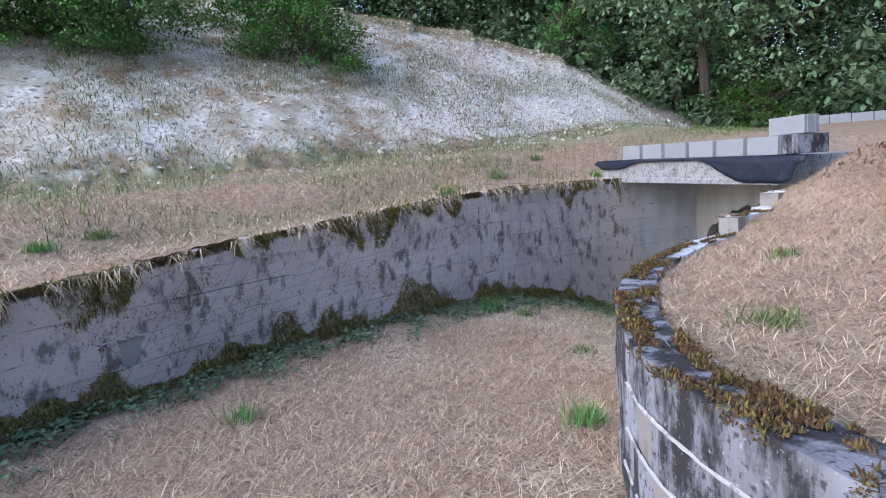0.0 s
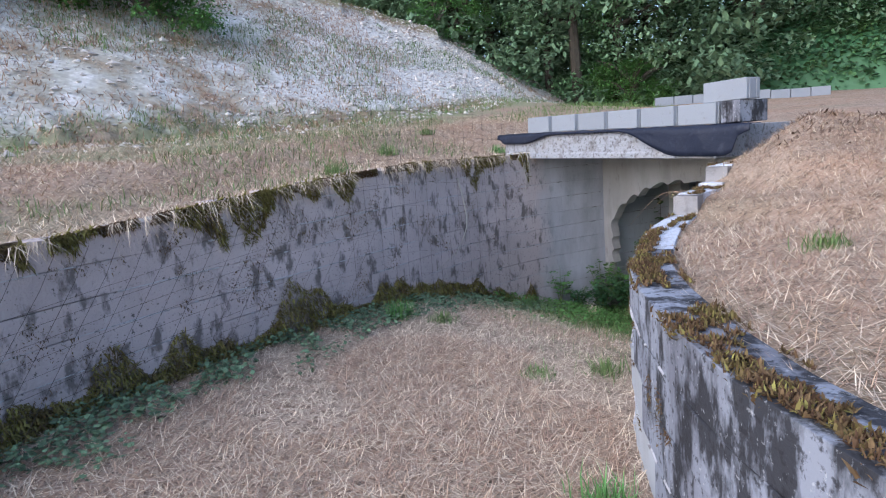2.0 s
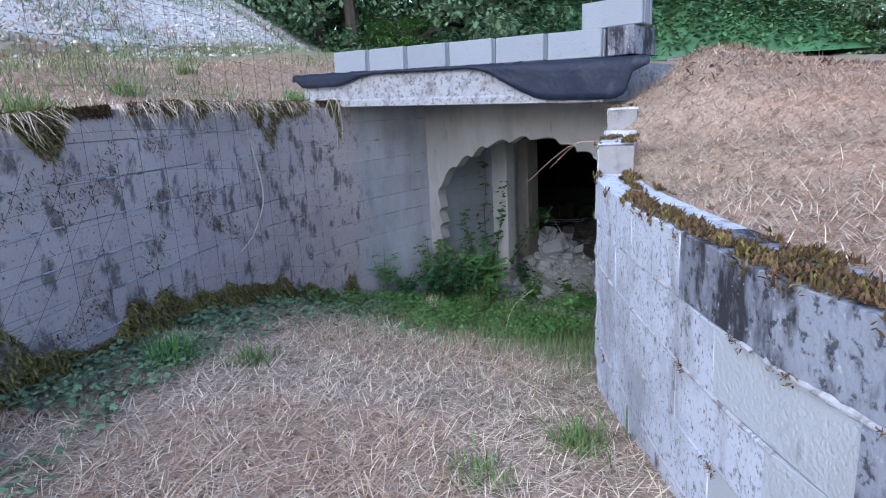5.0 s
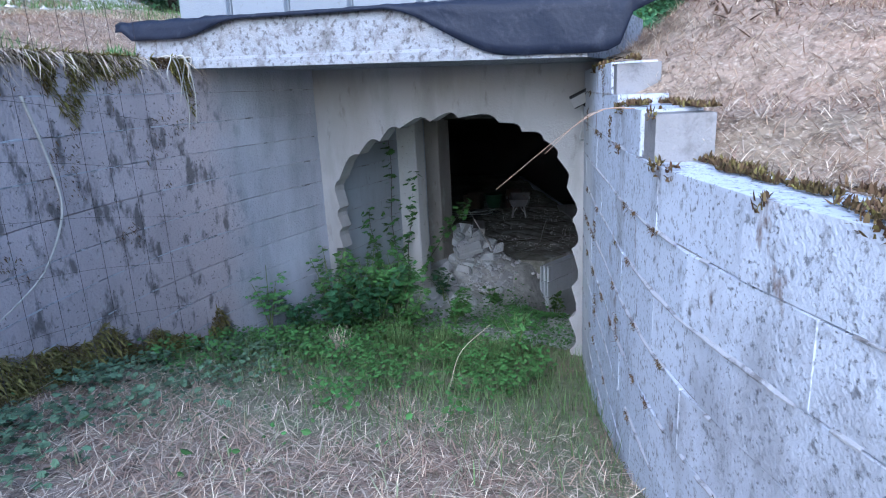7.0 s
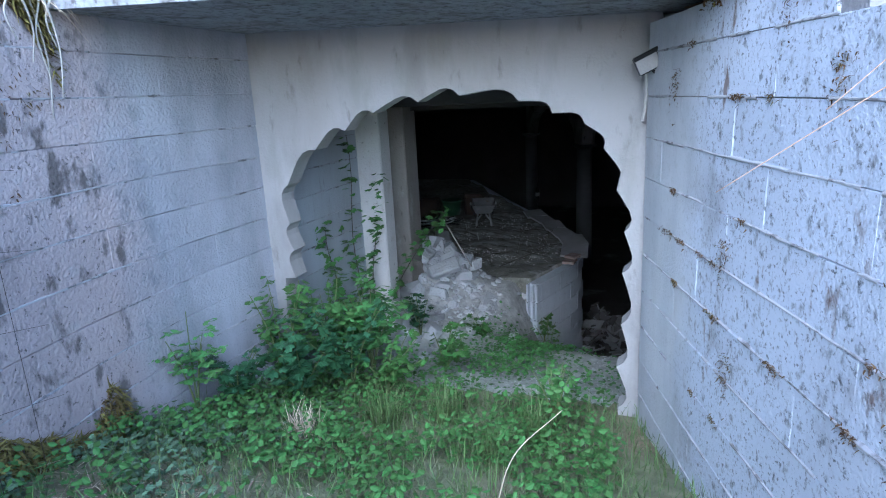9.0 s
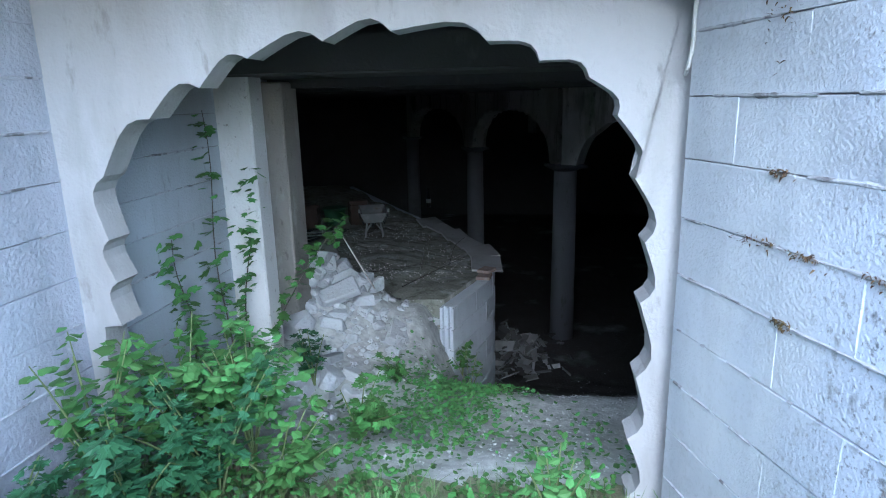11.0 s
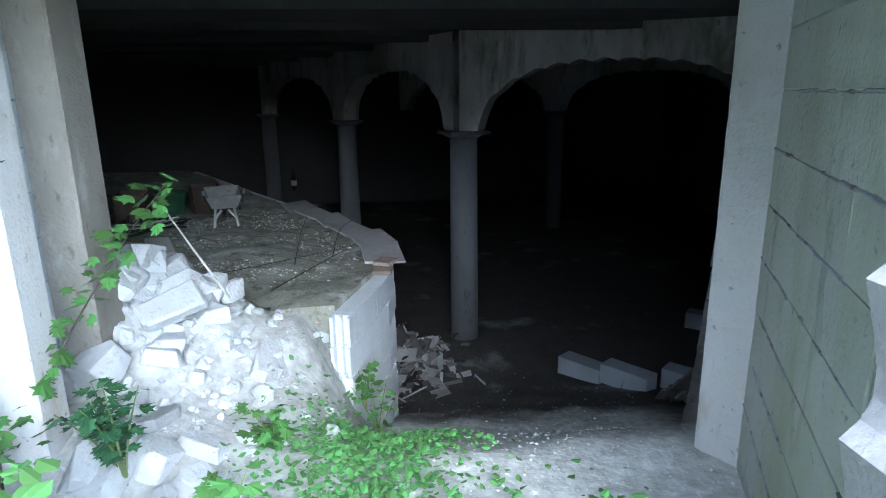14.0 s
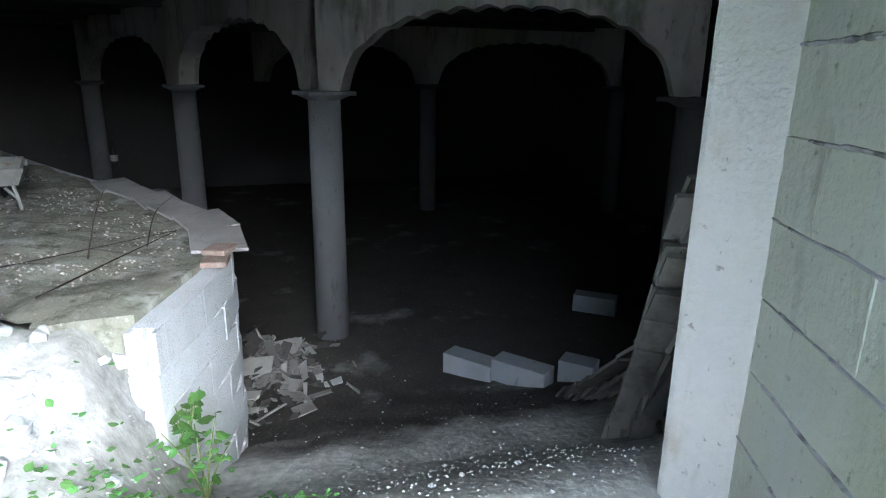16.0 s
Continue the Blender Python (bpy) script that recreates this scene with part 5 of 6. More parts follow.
# ---- wire mesh along the left wall ----
def wire_panel(points, below, above, label, lean=0.0):
    line = smooth_line(points, 0.1)
    a = line[0]
    root = empty("wire_mesh", (a.x, a.y, 0.3), label, "wire mesh")
    o = root.location
    step = 0.19
    arc = 0.1 * (len(line) - 1)
    count = int(arc / step)
    for k in range(count):
        p, t = along(line, k * step)
        out = Vector((-t.y, t.x))
        z0, z1 = floor_z(p.x, p.y) + below, left_top(p.x) + above - 0.25 * (k / count)
        bm = bmesh.new()
        mid = z0 + (z1 - z0) * 0.82
        tube(bm, [Vector((p.x, p.y, z0)) - o, Vector((p.x + lean * 0.5 * t.x, p.y + lean * 0.5 * t.y, (z0 + mid) / 2)) - o, Vector((p.x + lean * t.x, p.y + lean * t.y, mid)) - o, Vector((p.x + (lean + 0.12) * t.x, p.y + (lean + 0.12) * t.y, z1)) - o], [0.0012] * 4, 4)
        part("wire", bm, RUST, root)
    for j in range(10):
        f = j / 9
        bm = bmesh.new()
        pts = []
        for p, t in (along(line, s * 0.2) for s in range(int(arc / 0.2))):
            z0, z1 = floor_z(p.x, p.y) + below, left_top(p.x) + above
            z = z0 + (z1 - 0.3 - z0) * f
            pts.append(Vector((p.x + lean * f * t.x, p.y + lean * f * t.y, z)) - o)
        tube(bm, pts, [0.0009] * len(pts), 4)
        part("wire", bm, RUST, root)


wire_panel([(0.15, 6.62), (0.75, 7.2), (1.4, 7.8), (2.0, 8.3), (2.45, 8.55)], 0.1, 1.05, "rusty wire mesh standing along the block wall")
wire_panel([(-2.2, 3.6), (-1.5, 4.7), (-0.7, 5.75), (0.1, 6.5)], 0.0, 0.05, "bent rusty wire mesh leaning by the block wall", 0.7)

# ---- floodlight ----
lamp_at = at(-0.17, -0.2, 1.0)
flood = empty("floodlight", lamp_at, "small black floodlight, unlit, fixed in the wall corner", "floodlight")
bm = bmesh.new()
box(bm, pose(0, 0, 0, 0, 25, TURN_PORTAL + 20), (0.13, 0.035, 0.09), 0.006)
part("housing", bm, DARK_PLASTIC, flood)
bm = bmesh.new()
box(bm, pose(-0.012, 0.006, -0.012, 0, 25, TURN_PORTAL + 20) @ pose(0, 0.021, 0), (0.105, 0.006, 0.065), 0.002)
part("glass", bm, CONCRETE, flood, "pale front glass")
bm = bmesh.new()
tube(bm, [Vector((0.0, 0, -0.02)), Vector((0.05, -0.02, -0.06)), Vector((0.13, -0.05, -0.05))], [0.008] * 3, 6)
part("bracket", bm, DARK_PLASTIC, flood)
bm = bmesh.new()
tube(bm, smooth_line3([Vector((0.05, 0.03, -0.04)), Vector((0.09, 0.04, -0.10)), Vector((0.09, 0.04, -0.20)), Vector((0.08, 0.05, -0.27)), Vector((0.14, 0.06, -0.29))]), [0.007] * 33, 6)
part("cable", bm, WHITE_PLASTIC, flood, "grey cable")

# ---- rubble heap and cellar things ----
def stone_mesh(seed, material):
    rng = random.Random(seed)
    bm = bmesh.new()
    for _ in range(22):
        v = Vector((rng.gauss(0, 1), rng.gauss(0, 1), rng.gauss(0, 1))).normalized() * rng.uniform(0.82, 1.0)
        bm.verts.new((v.x, v.y * 0.8, v.z * 0.6))
    hull = bmesh.ops.convex_hull(bm, input=bm.verts)
    bmesh.ops.delete(bm, geom=list({v for v in hull["geom_unused"] + hull["geom_interior"] if v.is_valid}), context="VERTS")
    return mesh_of("stone", bm, material)


STONES = [stone_mesh(s, RUBBLE) for s in range(8)]
heap = empty("rubble_heap", at(1.7, 2.2, -1.3), "heap of broken white plaster and block rubble", "rubble heap")
rng = random.Random(8)
for k in range(290):
    u, n = rng.gauss(1.7, 0.34), rng.gauss(1.9, 0.5)
    if k < 130:
        u, n = rng.gauss(1.85, 0.24), rng.gauss(2.45, 0.2)
    if not (0.95 < u < 2.2 and 0.6 < n < 2.95) or (u > 2.0 and 1.3 < n < 1.7):
        continue
    p = at(u, n)
    size = rng.choice((0.012, 0.02, 0.025, 0.03, 0.04, 0.05, 0.08))
    ob = new("stone", STONES[k % 8])
    ob.parent = heap
    ob.matrix_basis = Matrix.Translation(Vector((p.x, p.y, cellar_floor_z(p.x, p.y) + size * 0.25)) - heap.location) @ Euler((rng.uniform(-0.6, 0.6), rng.uniform(-0.6, 0.6), rng.uniform(0, 6))).to_matrix().to_4x4() @ Matrix.Scale(size, 4)
chunk = random.Random(19)
for k in range(46):
    u, n = chunk.gauss(1.98, 0.16), chunk.gauss(2.5, 0.24)
    if k > 30:
        u, n = chunk.gauss(1.75, 0.25), chunk.gauss(1.75, 0.4)
    if not (1.2 < u < 2.25 and 1.2 < n < 2.95) or (u > 1.95 and 1.3 < n < 1.72) or (u > 2.0 and 1.95 < n < 2.42):
        continue
    p = at(u, n)
    size = (chunk.uniform(0.13, 0.34), chunk.uniform(0.11, 0.24), chunk.uniform(0.06, 0.15))
    bm = bmesh.new()
    for _ in range(26):
        e = Vector((chunk.uniform(-1, 1), chunk.uniform(-1, 1), chunk.choice((-1, 1)) * chunk.uniform(0.75, 1)))
        bm.verts.new((e.x * size[0] / 2, e.y * size[1] / 2, e.z * size[2] / 2))
    hull = bmesh.ops.convex_hull(bm, input=bm.verts)
    bmesh.ops.delete(bm, geom=list({v for v in hull["geom_unused"] + hull["geom_interior"] if v.is_valid}), context="VERTS")
    bmesh.ops.bevel(bm, geom=list(bm.edges), offset=0.004, segments=1, affect="EDGES")
    piece = part("stone", bm, RUBBLE, heap)
    piece.matrix_basis = Matrix.Translation(Vector((p.x, p.y, cellar_floor_z(p.x, p.y) + (0.02 + 0.13 * chunk.uniform(0, 1) * (k < 31)))) - heap.location) @ pose(0, 0, 0, chunk.uniform(-30, 30), chunk.uniform(-30, 30), chunk.uniform(0, 360))
for x, y, z, size, turn in ((6.46, 9.22, -1.22, (0.30, 0.24, 0.07), 20), (6.25, 9.65, -0.83, (0.34, 0.16, 0.08), -40), (6.3, 9.95, -0.72, (0.22, 0.18, 0.07), 10), (6.6, 9.7, -0.85, (0.12, 0.10, 0.13), 50)):
    bm = bmesh.new()
    box(bm, Matrix.Identity(4), size, 0.015)
    for v in bm.verts:
        v.co += Vector((noise.noise(v.co * 9), noise.noise(v.co * 9 + Vector((5, 0, 0))), 0)) * 0.035
    slab_piece = part("stone", bm, RUBBLE, heap)
    slab_piece.matrix_basis = Matrix.Translation(Vector((x, y, z)) - heap.location) @ pose(0, 0, 0, 32, -14, turn)
stalk("steel_rod", [(6.34, 9.38, -0.80), (6.2, 9.45, -0.52), (6.08, 9.5, -0.29)], 0.008, "bent pale steel rod sticking out of the rubble", STEM, "rod")

shrub("weed_plant", Vector((6.84, 8.78, cellar_floor_z(6.84, 8.78))), 0.46, 0.16, 4, 9, 0.055, OVAL, LEAF, "small green plant growing beside the broken wall end", 91, category="plant")

# hollow end of the retaining wall
for k in range(4):
    root = empty("concrete_block", (7.0, 9.035, -1.22 - 0.2 * k), "pale hollow concrete block at the wall's broken end", "block", "wall end blocks")
    root.rotation_euler = (0, 0, radians(2 * (-1) ** k))
    bm = bmesh.new()
    box(bm, pose(0.035, 0, 0), (0.07, 0.13, 0.195), 0.005)
    part("web", bm, PALE_BLOCK, root)
    for dy in (-0.054, 0.0, 0.054) if k < 2 else (-0.04, 0.045):
        bm = bmesh.new()
        box(bm, pose(-0.022 + (0.012 if dy == 0 else 0), dy, 0), (0.062, 0.022 if k < 2 else 0.05, 0.193), 0.004)
        for v in bm.verts:
            v.co += Vector((noise.noise((v.co.z * 20, dy * 50, k)), 0, 0)) * 0.014
        part("shell", bm, PALE_BLOCK, root)
# cap tiles on the retaining wall
for k, (s, wide) in enumerate(((1.22, 0.50), (1.72, 0.46), (2.2, 0.44), (2.68, 0.44), (3.16, 0.44), (3.64, 0.44))):
    p, t = along(EDGE, s)
    bm = bmesh.new()
    box(bm, pose(p.x + 0.02, p.y - 0.03, -1.10 + 0.03 + 0.008 * (k % 2), 3 * (-1) ** k, -3, math.degrees(math.atan2(t.y, t.x)) + 5 * (-1) ** k), (wide, 0.32, 0.022), 0.004)
    for v in bm.verts:
        v.co += Vector((noise.noise(v.co * 5), noise.noise(v.co * 5 + Vector((9, 0, 0))), 0)) * 0.03
    thing("cap_slab", bm, CONCRETE, "thin grey cap slab lying loose on the low wall", "slab", "wall cap slabs")
for k, (s, turn) in enumerate(((0.80, 10), (0.93, -6))):
    p, t = along(EDGE, s)
    bm = bmesh.new()
    box(bm, pose(p.x, p.y - 0.07, -1.085 + 0.03 * k, 0, 0, turn), (0.17, 0.14, 0.032), 0.005)
    thing("roof_tile", bm, BRICK, "broken red clay tile on the low wall", "tile", "broken tiles")


def wheelbarrow(place, turn):
    """Seen from its legs; y runs forward to the wheel."""
    root = empty("wheelbarrow", place, "old grey wheelbarrow crusted with mortar, standing on the platform", "wheelbarrow")
    root.rotation_euler = (0, 0, radians(turn))
    root.scale = (0.8, 0.8, 0.8)
    bm = bmesh.new()
    outer = [(-0.15, 0.0, 0.235), (0.15, 0.0, 0.235), (0.15, 0.42, 0.235), (-0.15, 0.42, 0.235)]
    rim = [(-0.215, -0.07, 0.40), (0.215, -0.07, 0.40), (0.23, 0.62, 0.44), (-0.23, 0.62, 0.44)]
    low = [bm.verts.new(p) for p in outer]
    high = [bm.verts.new(p) for p in rim]
    inner = [bm.verts.new((x * 0.95, y * 0.97 + 0.008, z + 0.012)) for x, y, z in outer]
    lip = [bm.verts.new((x * 0.95, y * 0.97 + 0.008, z)) for x, y, z in rim]
    for k in range(4):
        j = (k + 1) % 4
        bm.faces.new((low[k], low[j], high[j], high[k]))
        bm.faces.new((inner[j], inner[k], lip[k], lip[j]))
        bm.faces.new((high[k], high[j], lip[j], lip[k]))
    bm.faces.new(low[::-1])
    bm.faces.new(inner)
    bmesh.ops.recalc_face_normals(bm, faces=bm.faces)
    part("tray", bm, BARROW, root)
    for sx in (-1, 1):
        bm = bmesh.new()
        tube(bm, [Vector((sx * 0.13, 0.75, 0.16)), Vector((sx * 0.15, 0.3, 0.225)), Vector((sx * 0.17, -0.08, 0.235)), Vector((sx * 0.225, -0.16, 0.38)), Vector((sx * 0.235, -0.20, 0.46))], [0.012] * 5, 8)
        part("handle_bar", bm, DARK_PLASTIC, root)
        bm = bmesh.new()
        tube(bm, [Vector((sx * 0.235, -0.195, 0.45)), Vector((sx * 0.238, -0.22, 0.50))], [0.016, 0.016], 8)
        part("grip", bm, PALE_STEEL, root, "pale worn grip")
        bm = bmesh.new()
        tube(bm, [Vector((sx * 0.11, -0.02, 0.24)), Vector((sx * 0.13, -0.03, 0.12)), Vector((sx * 0.145, -0.03, 0.0))], [0.018] * 3, 8)
        part("leg", bm, PALE_STEEL, root)
        bm = bmesh.new()
        tube(bm, [Vector((sx * 0.13, -0.03, 0.11)), Vector((sx * 0.04, -0.035, 0.225))], [0.015] * 2, 8)
        part("brace", bm, PALE_STEEL, root)
    wheel = empty("wheel", (0, 0, 0), "", "")
    wheel.parent = root
    wheel.location = (0, 0.78, 0.17)
    bm = bmesh.new()
    bmesh.ops.create_cone(bm, cap_ends=True, segments=28, radius1=0.17, radius2=0.17, depth=0.07, matrix=pose(0, 0, 0, 0, 90, 0))
    bmesh.ops.bevel(bm, geom=[e for e in bm.edges if abs(e.verts[0].co.x - e.verts[1].co.x) < 0.001], offset=0.02, segments=2, affect="EDGES")
    part("tyre", bm, DARK_PLASTIC, wheel)
    bm = bmesh.new()
    bmesh.ops.create_cone(bm, cap_ends=True, segments=20, radius1=0.09, radius2=0.09, depth=0.078, matrix=pose(0, 0, 0, 0, 90, 0))
    part("rim", bm, BARROW, wheel)
    return root


wheelbarrow((9.18, 11.06, -1.10), -57)


def bucket(place):
    root = empty("bucket", place, "green plastic bucket half hidden on the dark platform", "bucket")
    bm = bmesh.new()
    bmesh.ops.create_cone(bm, cap_ends=True, segments=26, radius1=0.12, radius2=0.16, depth=0.26, matrix=pose(0, 0, 0.13))
    part("body", bm, GREEN_PAINT, root, smooth=True)
    bm = bmesh.new()
    bmesh.ops.create_cone(bm, cap_ends=True, segments=26, radius1=0.172, radius2=0.172, depth=0.025, matrix=pose(0, 0, 0.265))
    part("rim", bm, GREEN_PAINT, root)
    return root


def crate(place, turn, size, label):
    root = empty("crate", place, label, "crate", "dark crates")
    root.rotation_euler = (0, 0, radians(turn))
    w, d, h = size
    for sy in (-1, 1):
        for k in range(3):
            bm = bmesh.new()
            box(bm, pose(0, sy * d / 2, h * (k + 0.5) / 3), (w, 0.014, h / 3 - 0.012), 0.003)
            part("slat", bm, DARK_WOOD, root)
    for sx in (-1, 1):
        bm = bmesh.new()
        box(bm, pose(sx * (w / 2 - 0.008), 0, h / 2), (0.016, d - 0.02, h), 0.003)
        part("end_board", bm, DARK_WOOD, root)
    bm = bmesh.new()
    box(bm, pose(0, 0, 0.012), (w - 0.04, d - 0.02, 0.016), 0.002)
    part("bottom", bm, DARK_WOOD, root)
    return root


bucket((9.66, 12.0, -1.11))
crate((9.42, 12.3, -1.11), 30, (0.42, 0.3, 0.30), "dark brown wooden crate beside the green bucket")
crate((9.95, 11.75, -1.11), 38, (0.42, 0.3, 0.31), "dark brown wooden crate behind the wheelbarrow")
# a tangle of grey hose
rng = random.Random(44)
hose = empty("hose_tangle", (8.8, 11.75, -1.09), "tangle of grey and black hoses on the platform", "hose")
for k in range(14):
    w, l, t = rng.uniform(-0.22, 0.22), rng.uniform(0.5, 1.0), rng.uniform(-0.5, 0.5) - 0.6
    line = smooth_line3([Vector((l * f * math.cos(t) - w * math.sin(t) + rng.uniform(-0.05, 0.05), l * f * math.sin(t) + w * math.cos(t) + rng.uniform(-0.05, 0.05), 0.02 + 0.012 * (k % 5) + 0.03 * math.sin(3 * f + k) ** 2)) for f in (-0.5, -0.2, 0.1, 0.3, 0.5)])
    bm = bmesh.new()
    tube(bm, line, [0.010] * len(line), 6)
    part("hose", bm, WHITE_PLASTIC if k % 3 == 0 else DARK_PLASTIC, hose, smooth=True)
bottle = empty("bottle", (11.5, 11.36, -1.1), "dark glass bottle on the platform's edge", "bottle")
bm = bmesh.new()
tube(bm, [Vector((0, 0, z)) for z in (0, 0.02, 0.18, 0.23, 0.26, 0.32)], [0.036, 0.038, 0.038, 0.022, 0.014, 0.014], 14)
part("glass", bm, DARK_PLASTIC, bottle, smooth=True)
bm = bmesh.new()
tube(bm, [Vector((0, 0, z)) for z in (0.07, 0.14)], [0.039, 0.039], 14)
part("paper_label", bm, WHITE_PLASTIC, bottle, "pale paper label")
for k, (x, y, ln, turn) in enumerate(((9.6, 12.4, 1.1, 20), (9.2, 12.2, 0.9, 35), (9.9, 12.7, 0.8, 5))):
    bm = bmesh.new()
    tube(bm, [Vector((x - ln / 2 * math.cos(radians(turn)), y - ln / 2 * math.sin(radians(turn)), -1.07)), Vector((x, y, -1.05 + 0.02 * k)), Vector((x + ln / 2 * math.cos(radians(turn)), y + ln / 2 * math.sin(radians(turn)), -1.07))], [0.012] * 3, 6)
    thing("steel_rod", bm, RUST, "dark steel rod lying on the platform", "rod", "steel rods")
bm = bmesh.new()
box(bm, pose(7.92, 10.92, -1.03, 3, -4, 38), (0.48, 0.19, 0.12), 0.014)
for v in bm.verts:
    v.co += Vector((noise.noise(v.co * 7), noise.noise(v.co * 7 + Vector((5, 0, 0))), 0)) * 0.025
thing("concrete_block", bm, PALE_CONCRETE, "stained broken concrete block lying on the platform", "block")
for k, pts3 in enumerate((((7.3, 10.3, -1.05), (7.8, 9.8, -1.03), (8.3, 9.4, -1.02)), ((7.9, 9.75, -1.1), (7.95, 9.7, -0.85), (8.0, 9.66, -0.72)), ((8.2, 9.55, -1.1), (8.25, 9.5, -0.9), (8.3, 9.4, -0.8)), ((7.2, 9.6, -1.06), (7.8, 9.5, -1.04), (8.4, 9.45, -1.05)))):
    stalk("wire", pts3, 0.005, "rusty bent wire on the platform", RUST, "wire")

# crumbs of plaster strewn over the platform
rng = np.random.default_rng(77)
verts, faces = [], []
for _ in range(1500):
    p, t = along(EDGE, rng.uniform(0.3, 5.0))
    w = 0.15 + abs(rng.normal(0, 1.1))
    x, y = p.x - t.y * w, p.y + t.x * w
    r = rng.uniform(0.003, 0.014)
    a = rng.uniform(0, 3.1)
    b = len(verts)
    for k in range(4):
        g = a + k * math.pi / 2 + rng.uniform(-0.4, 0.4)
        verts.append((x + r * math.cos(g), y + r * math.sin(g), -1.10 + r * rng.uniform(0.05, 0.3)))
    verts += [(x, y, -1.10 + r * 0.8), (x, y, -1.105)]
    for k in range(4):
        faces += [(b + k, b + (k + 1) % 4, b + 4), (b + (k + 1) % 4, b + k, b + 5)]
bulk("plaster_crumbs", verts, faces, STONE_BITS, "pale plaster crumbs strewn over the platform", "crumbs")

# loose blocks on the cellar floor
def lying_block(x, y, turn, size=(0.5, 0.2, 0.2), tilt=0):
    bm = bmesh.new()
    box(bm, Matrix.Identity(4), size, 0.007)
    ob = thing("concrete_block", bm, CLEAN_BLOCK, "pale concrete block lying on the dark cellar floor", "block", "loose cellar blocks")
    ob.matrix_basis = pose(x, y, cellar_floor_z(x, y) + size[2] / 2 - 0.01, tilt, 0, turn)


lying_block(9.53, 7.43, 54)
lying_block(9.235, 7.025, 54)
lying_block(11.1, 5.9, 66, (0.48, 0.2, 0.2))
lying_block(9.22, 6.55, 60, (0.3, 0.2, 0.2))
# planks leaning beside the door jamb, in two bundles
rng = random.Random(31)
LEANING = [((7.38, 6.90), (6.47, 6.99, -0.32), 0.12, 6, 0.09), ((7.42, 6.66), (6.62, 6.84, -0.75), 0.13, 4, 0.10), ((8.68, 6.78), (7.1, 6.66, -1.0), 0.14, 5, 0.11)]
for (foot_x, foot_y), head, wide, count, jitter in LEANING:
    for k in range(count):
        fx, fy = foot_x + rng.uniform(-1, 1) * jitter - 0.04 * k, foot_y + rng.uniform(-0.6, 0.6) * jitter - 0.03 * k
        a = Vector((fx, fy, cellar_floor_z(fx, fy) + 0.02))
        b = Vector(head) + Vector((rng.uniform(-0.05, 0.05), -0.02 * k, rng.uniform(-0.35, 0.02)))
        mid, d = (a + b) / 2, b - a
        m = Matrix.Translation(mid) @ d.to_track_quat("X", "Z").to_matrix().to_4x4() @ pose(0, 0, 0, rng.uniform(-10, 70))
        bm = bmesh.new()
        for j in range(8):
            f0, f1 = j / 8 - 0.5, (j + 1) / 8 - 0.5
            box(bm, m @ pose((f0 + f1) / 2 * d.length, 0, -0.05 * (1 - 4 * ((f0 + f1) / 2) ** 2), 0, math.degrees(math.atan(0.2 * (f0 + f1) / d.length)), 0), (d.length / 8 + 0.004, wide * rng.uniform(0.85, 1.0), 0.02))
        thing("plank", bm, WOOD, "grey weathered plank leaning by the door jamb", "plank", "leaning planks")
# debris at the foot of the low wall
scrap = empty("debris_heap", (9.4, 9.1, -2.5), "heap of torn plaster sheets and scraps by the low wall", "debris")
rng = random.Random(5)
for k in range(210):
    x, y = rng.gauss(9.38, 0.40), rng.gauss(9.12, 0.22)
    if y > 9.35 + 0.75 * (x - 8.8):
        continue
    big = k % 9 == 0
    bm = bmesh.new()
    box(bm, Matrix.Identity(4), (rng.uniform(0.22, 0.42), rng.uniform(0.12, 0.2), 0.012) if big else (rng.uniform(0.05, 0.24), rng.uniform(0.03, 0.10), 0.012), 0.002)
    for v in bm.verts:
        v.co += Vector((rng.uniform(-1, 1), rng.uniform(-1, 1), 1.5 * noise.noise((v.co.x * 12, v.co.y * 12, k)))) * 0.008
    piece = part("scrap", bm, (CONCRETE, WOOD, SHADE_CONCRETE)[k % 3], scrap)
    h = max(0.0, 0.62 - 0.95 * math.hypot(x - 9.2, (y - 9.25) * 1.3))
    piece.matrix_basis = Matrix.Translation(Vector((x, y, cellar_floor_z(x, y) + 0.03 + h * rng.uniform(0.1, 1))) - scrap.location) @ pose(0, 0, 0, rng.uniform(-50, 50), rng.uniform(-70, 20), rng.uniform(0, 360))


# ---- trees and bushes ----
def crown_mesh(seed, height, radius, low, clumps, per, size):
    rng = np.random.default_rng(seed)
    pts = []
    for _ in range(clumps):
        f = rng.uniform(0, 1)
        z = low + (height - low) * f
        wide = radius * (0.5 + 0.7 * math.sin(math.pi * min(1, 0.18 + 0.78 * f))) * rng.uniform(0.55, 1.1)
        a = rng.uniform(0, 2 * np.pi)
        c = np.array((wide * math.cos(a), wide * math.sin(a), z))
        r = radius * rng.uniform(0.2, 0.42)
        g = rng.normal(0, 1, (per, 3))
        g /= np.linalg.norm(g, axis=1)[:, None]
        g *= (rng.uniform(0.3, 1, per) ** 0.5)[:, None] * np.array((r, r, r * 0.6))
        pts.append(c + g)
    pts = np.concatenate(pts)
    return leaf_mesh(pts, rng.uniform(size * 0.6, size * 1.3, len(pts)), [(0, 0, 0), (0.34, 0.5, 0.06), (0, 1, -0.06), (-0.34, 0.5, 0.06)], rng, (10, 85))


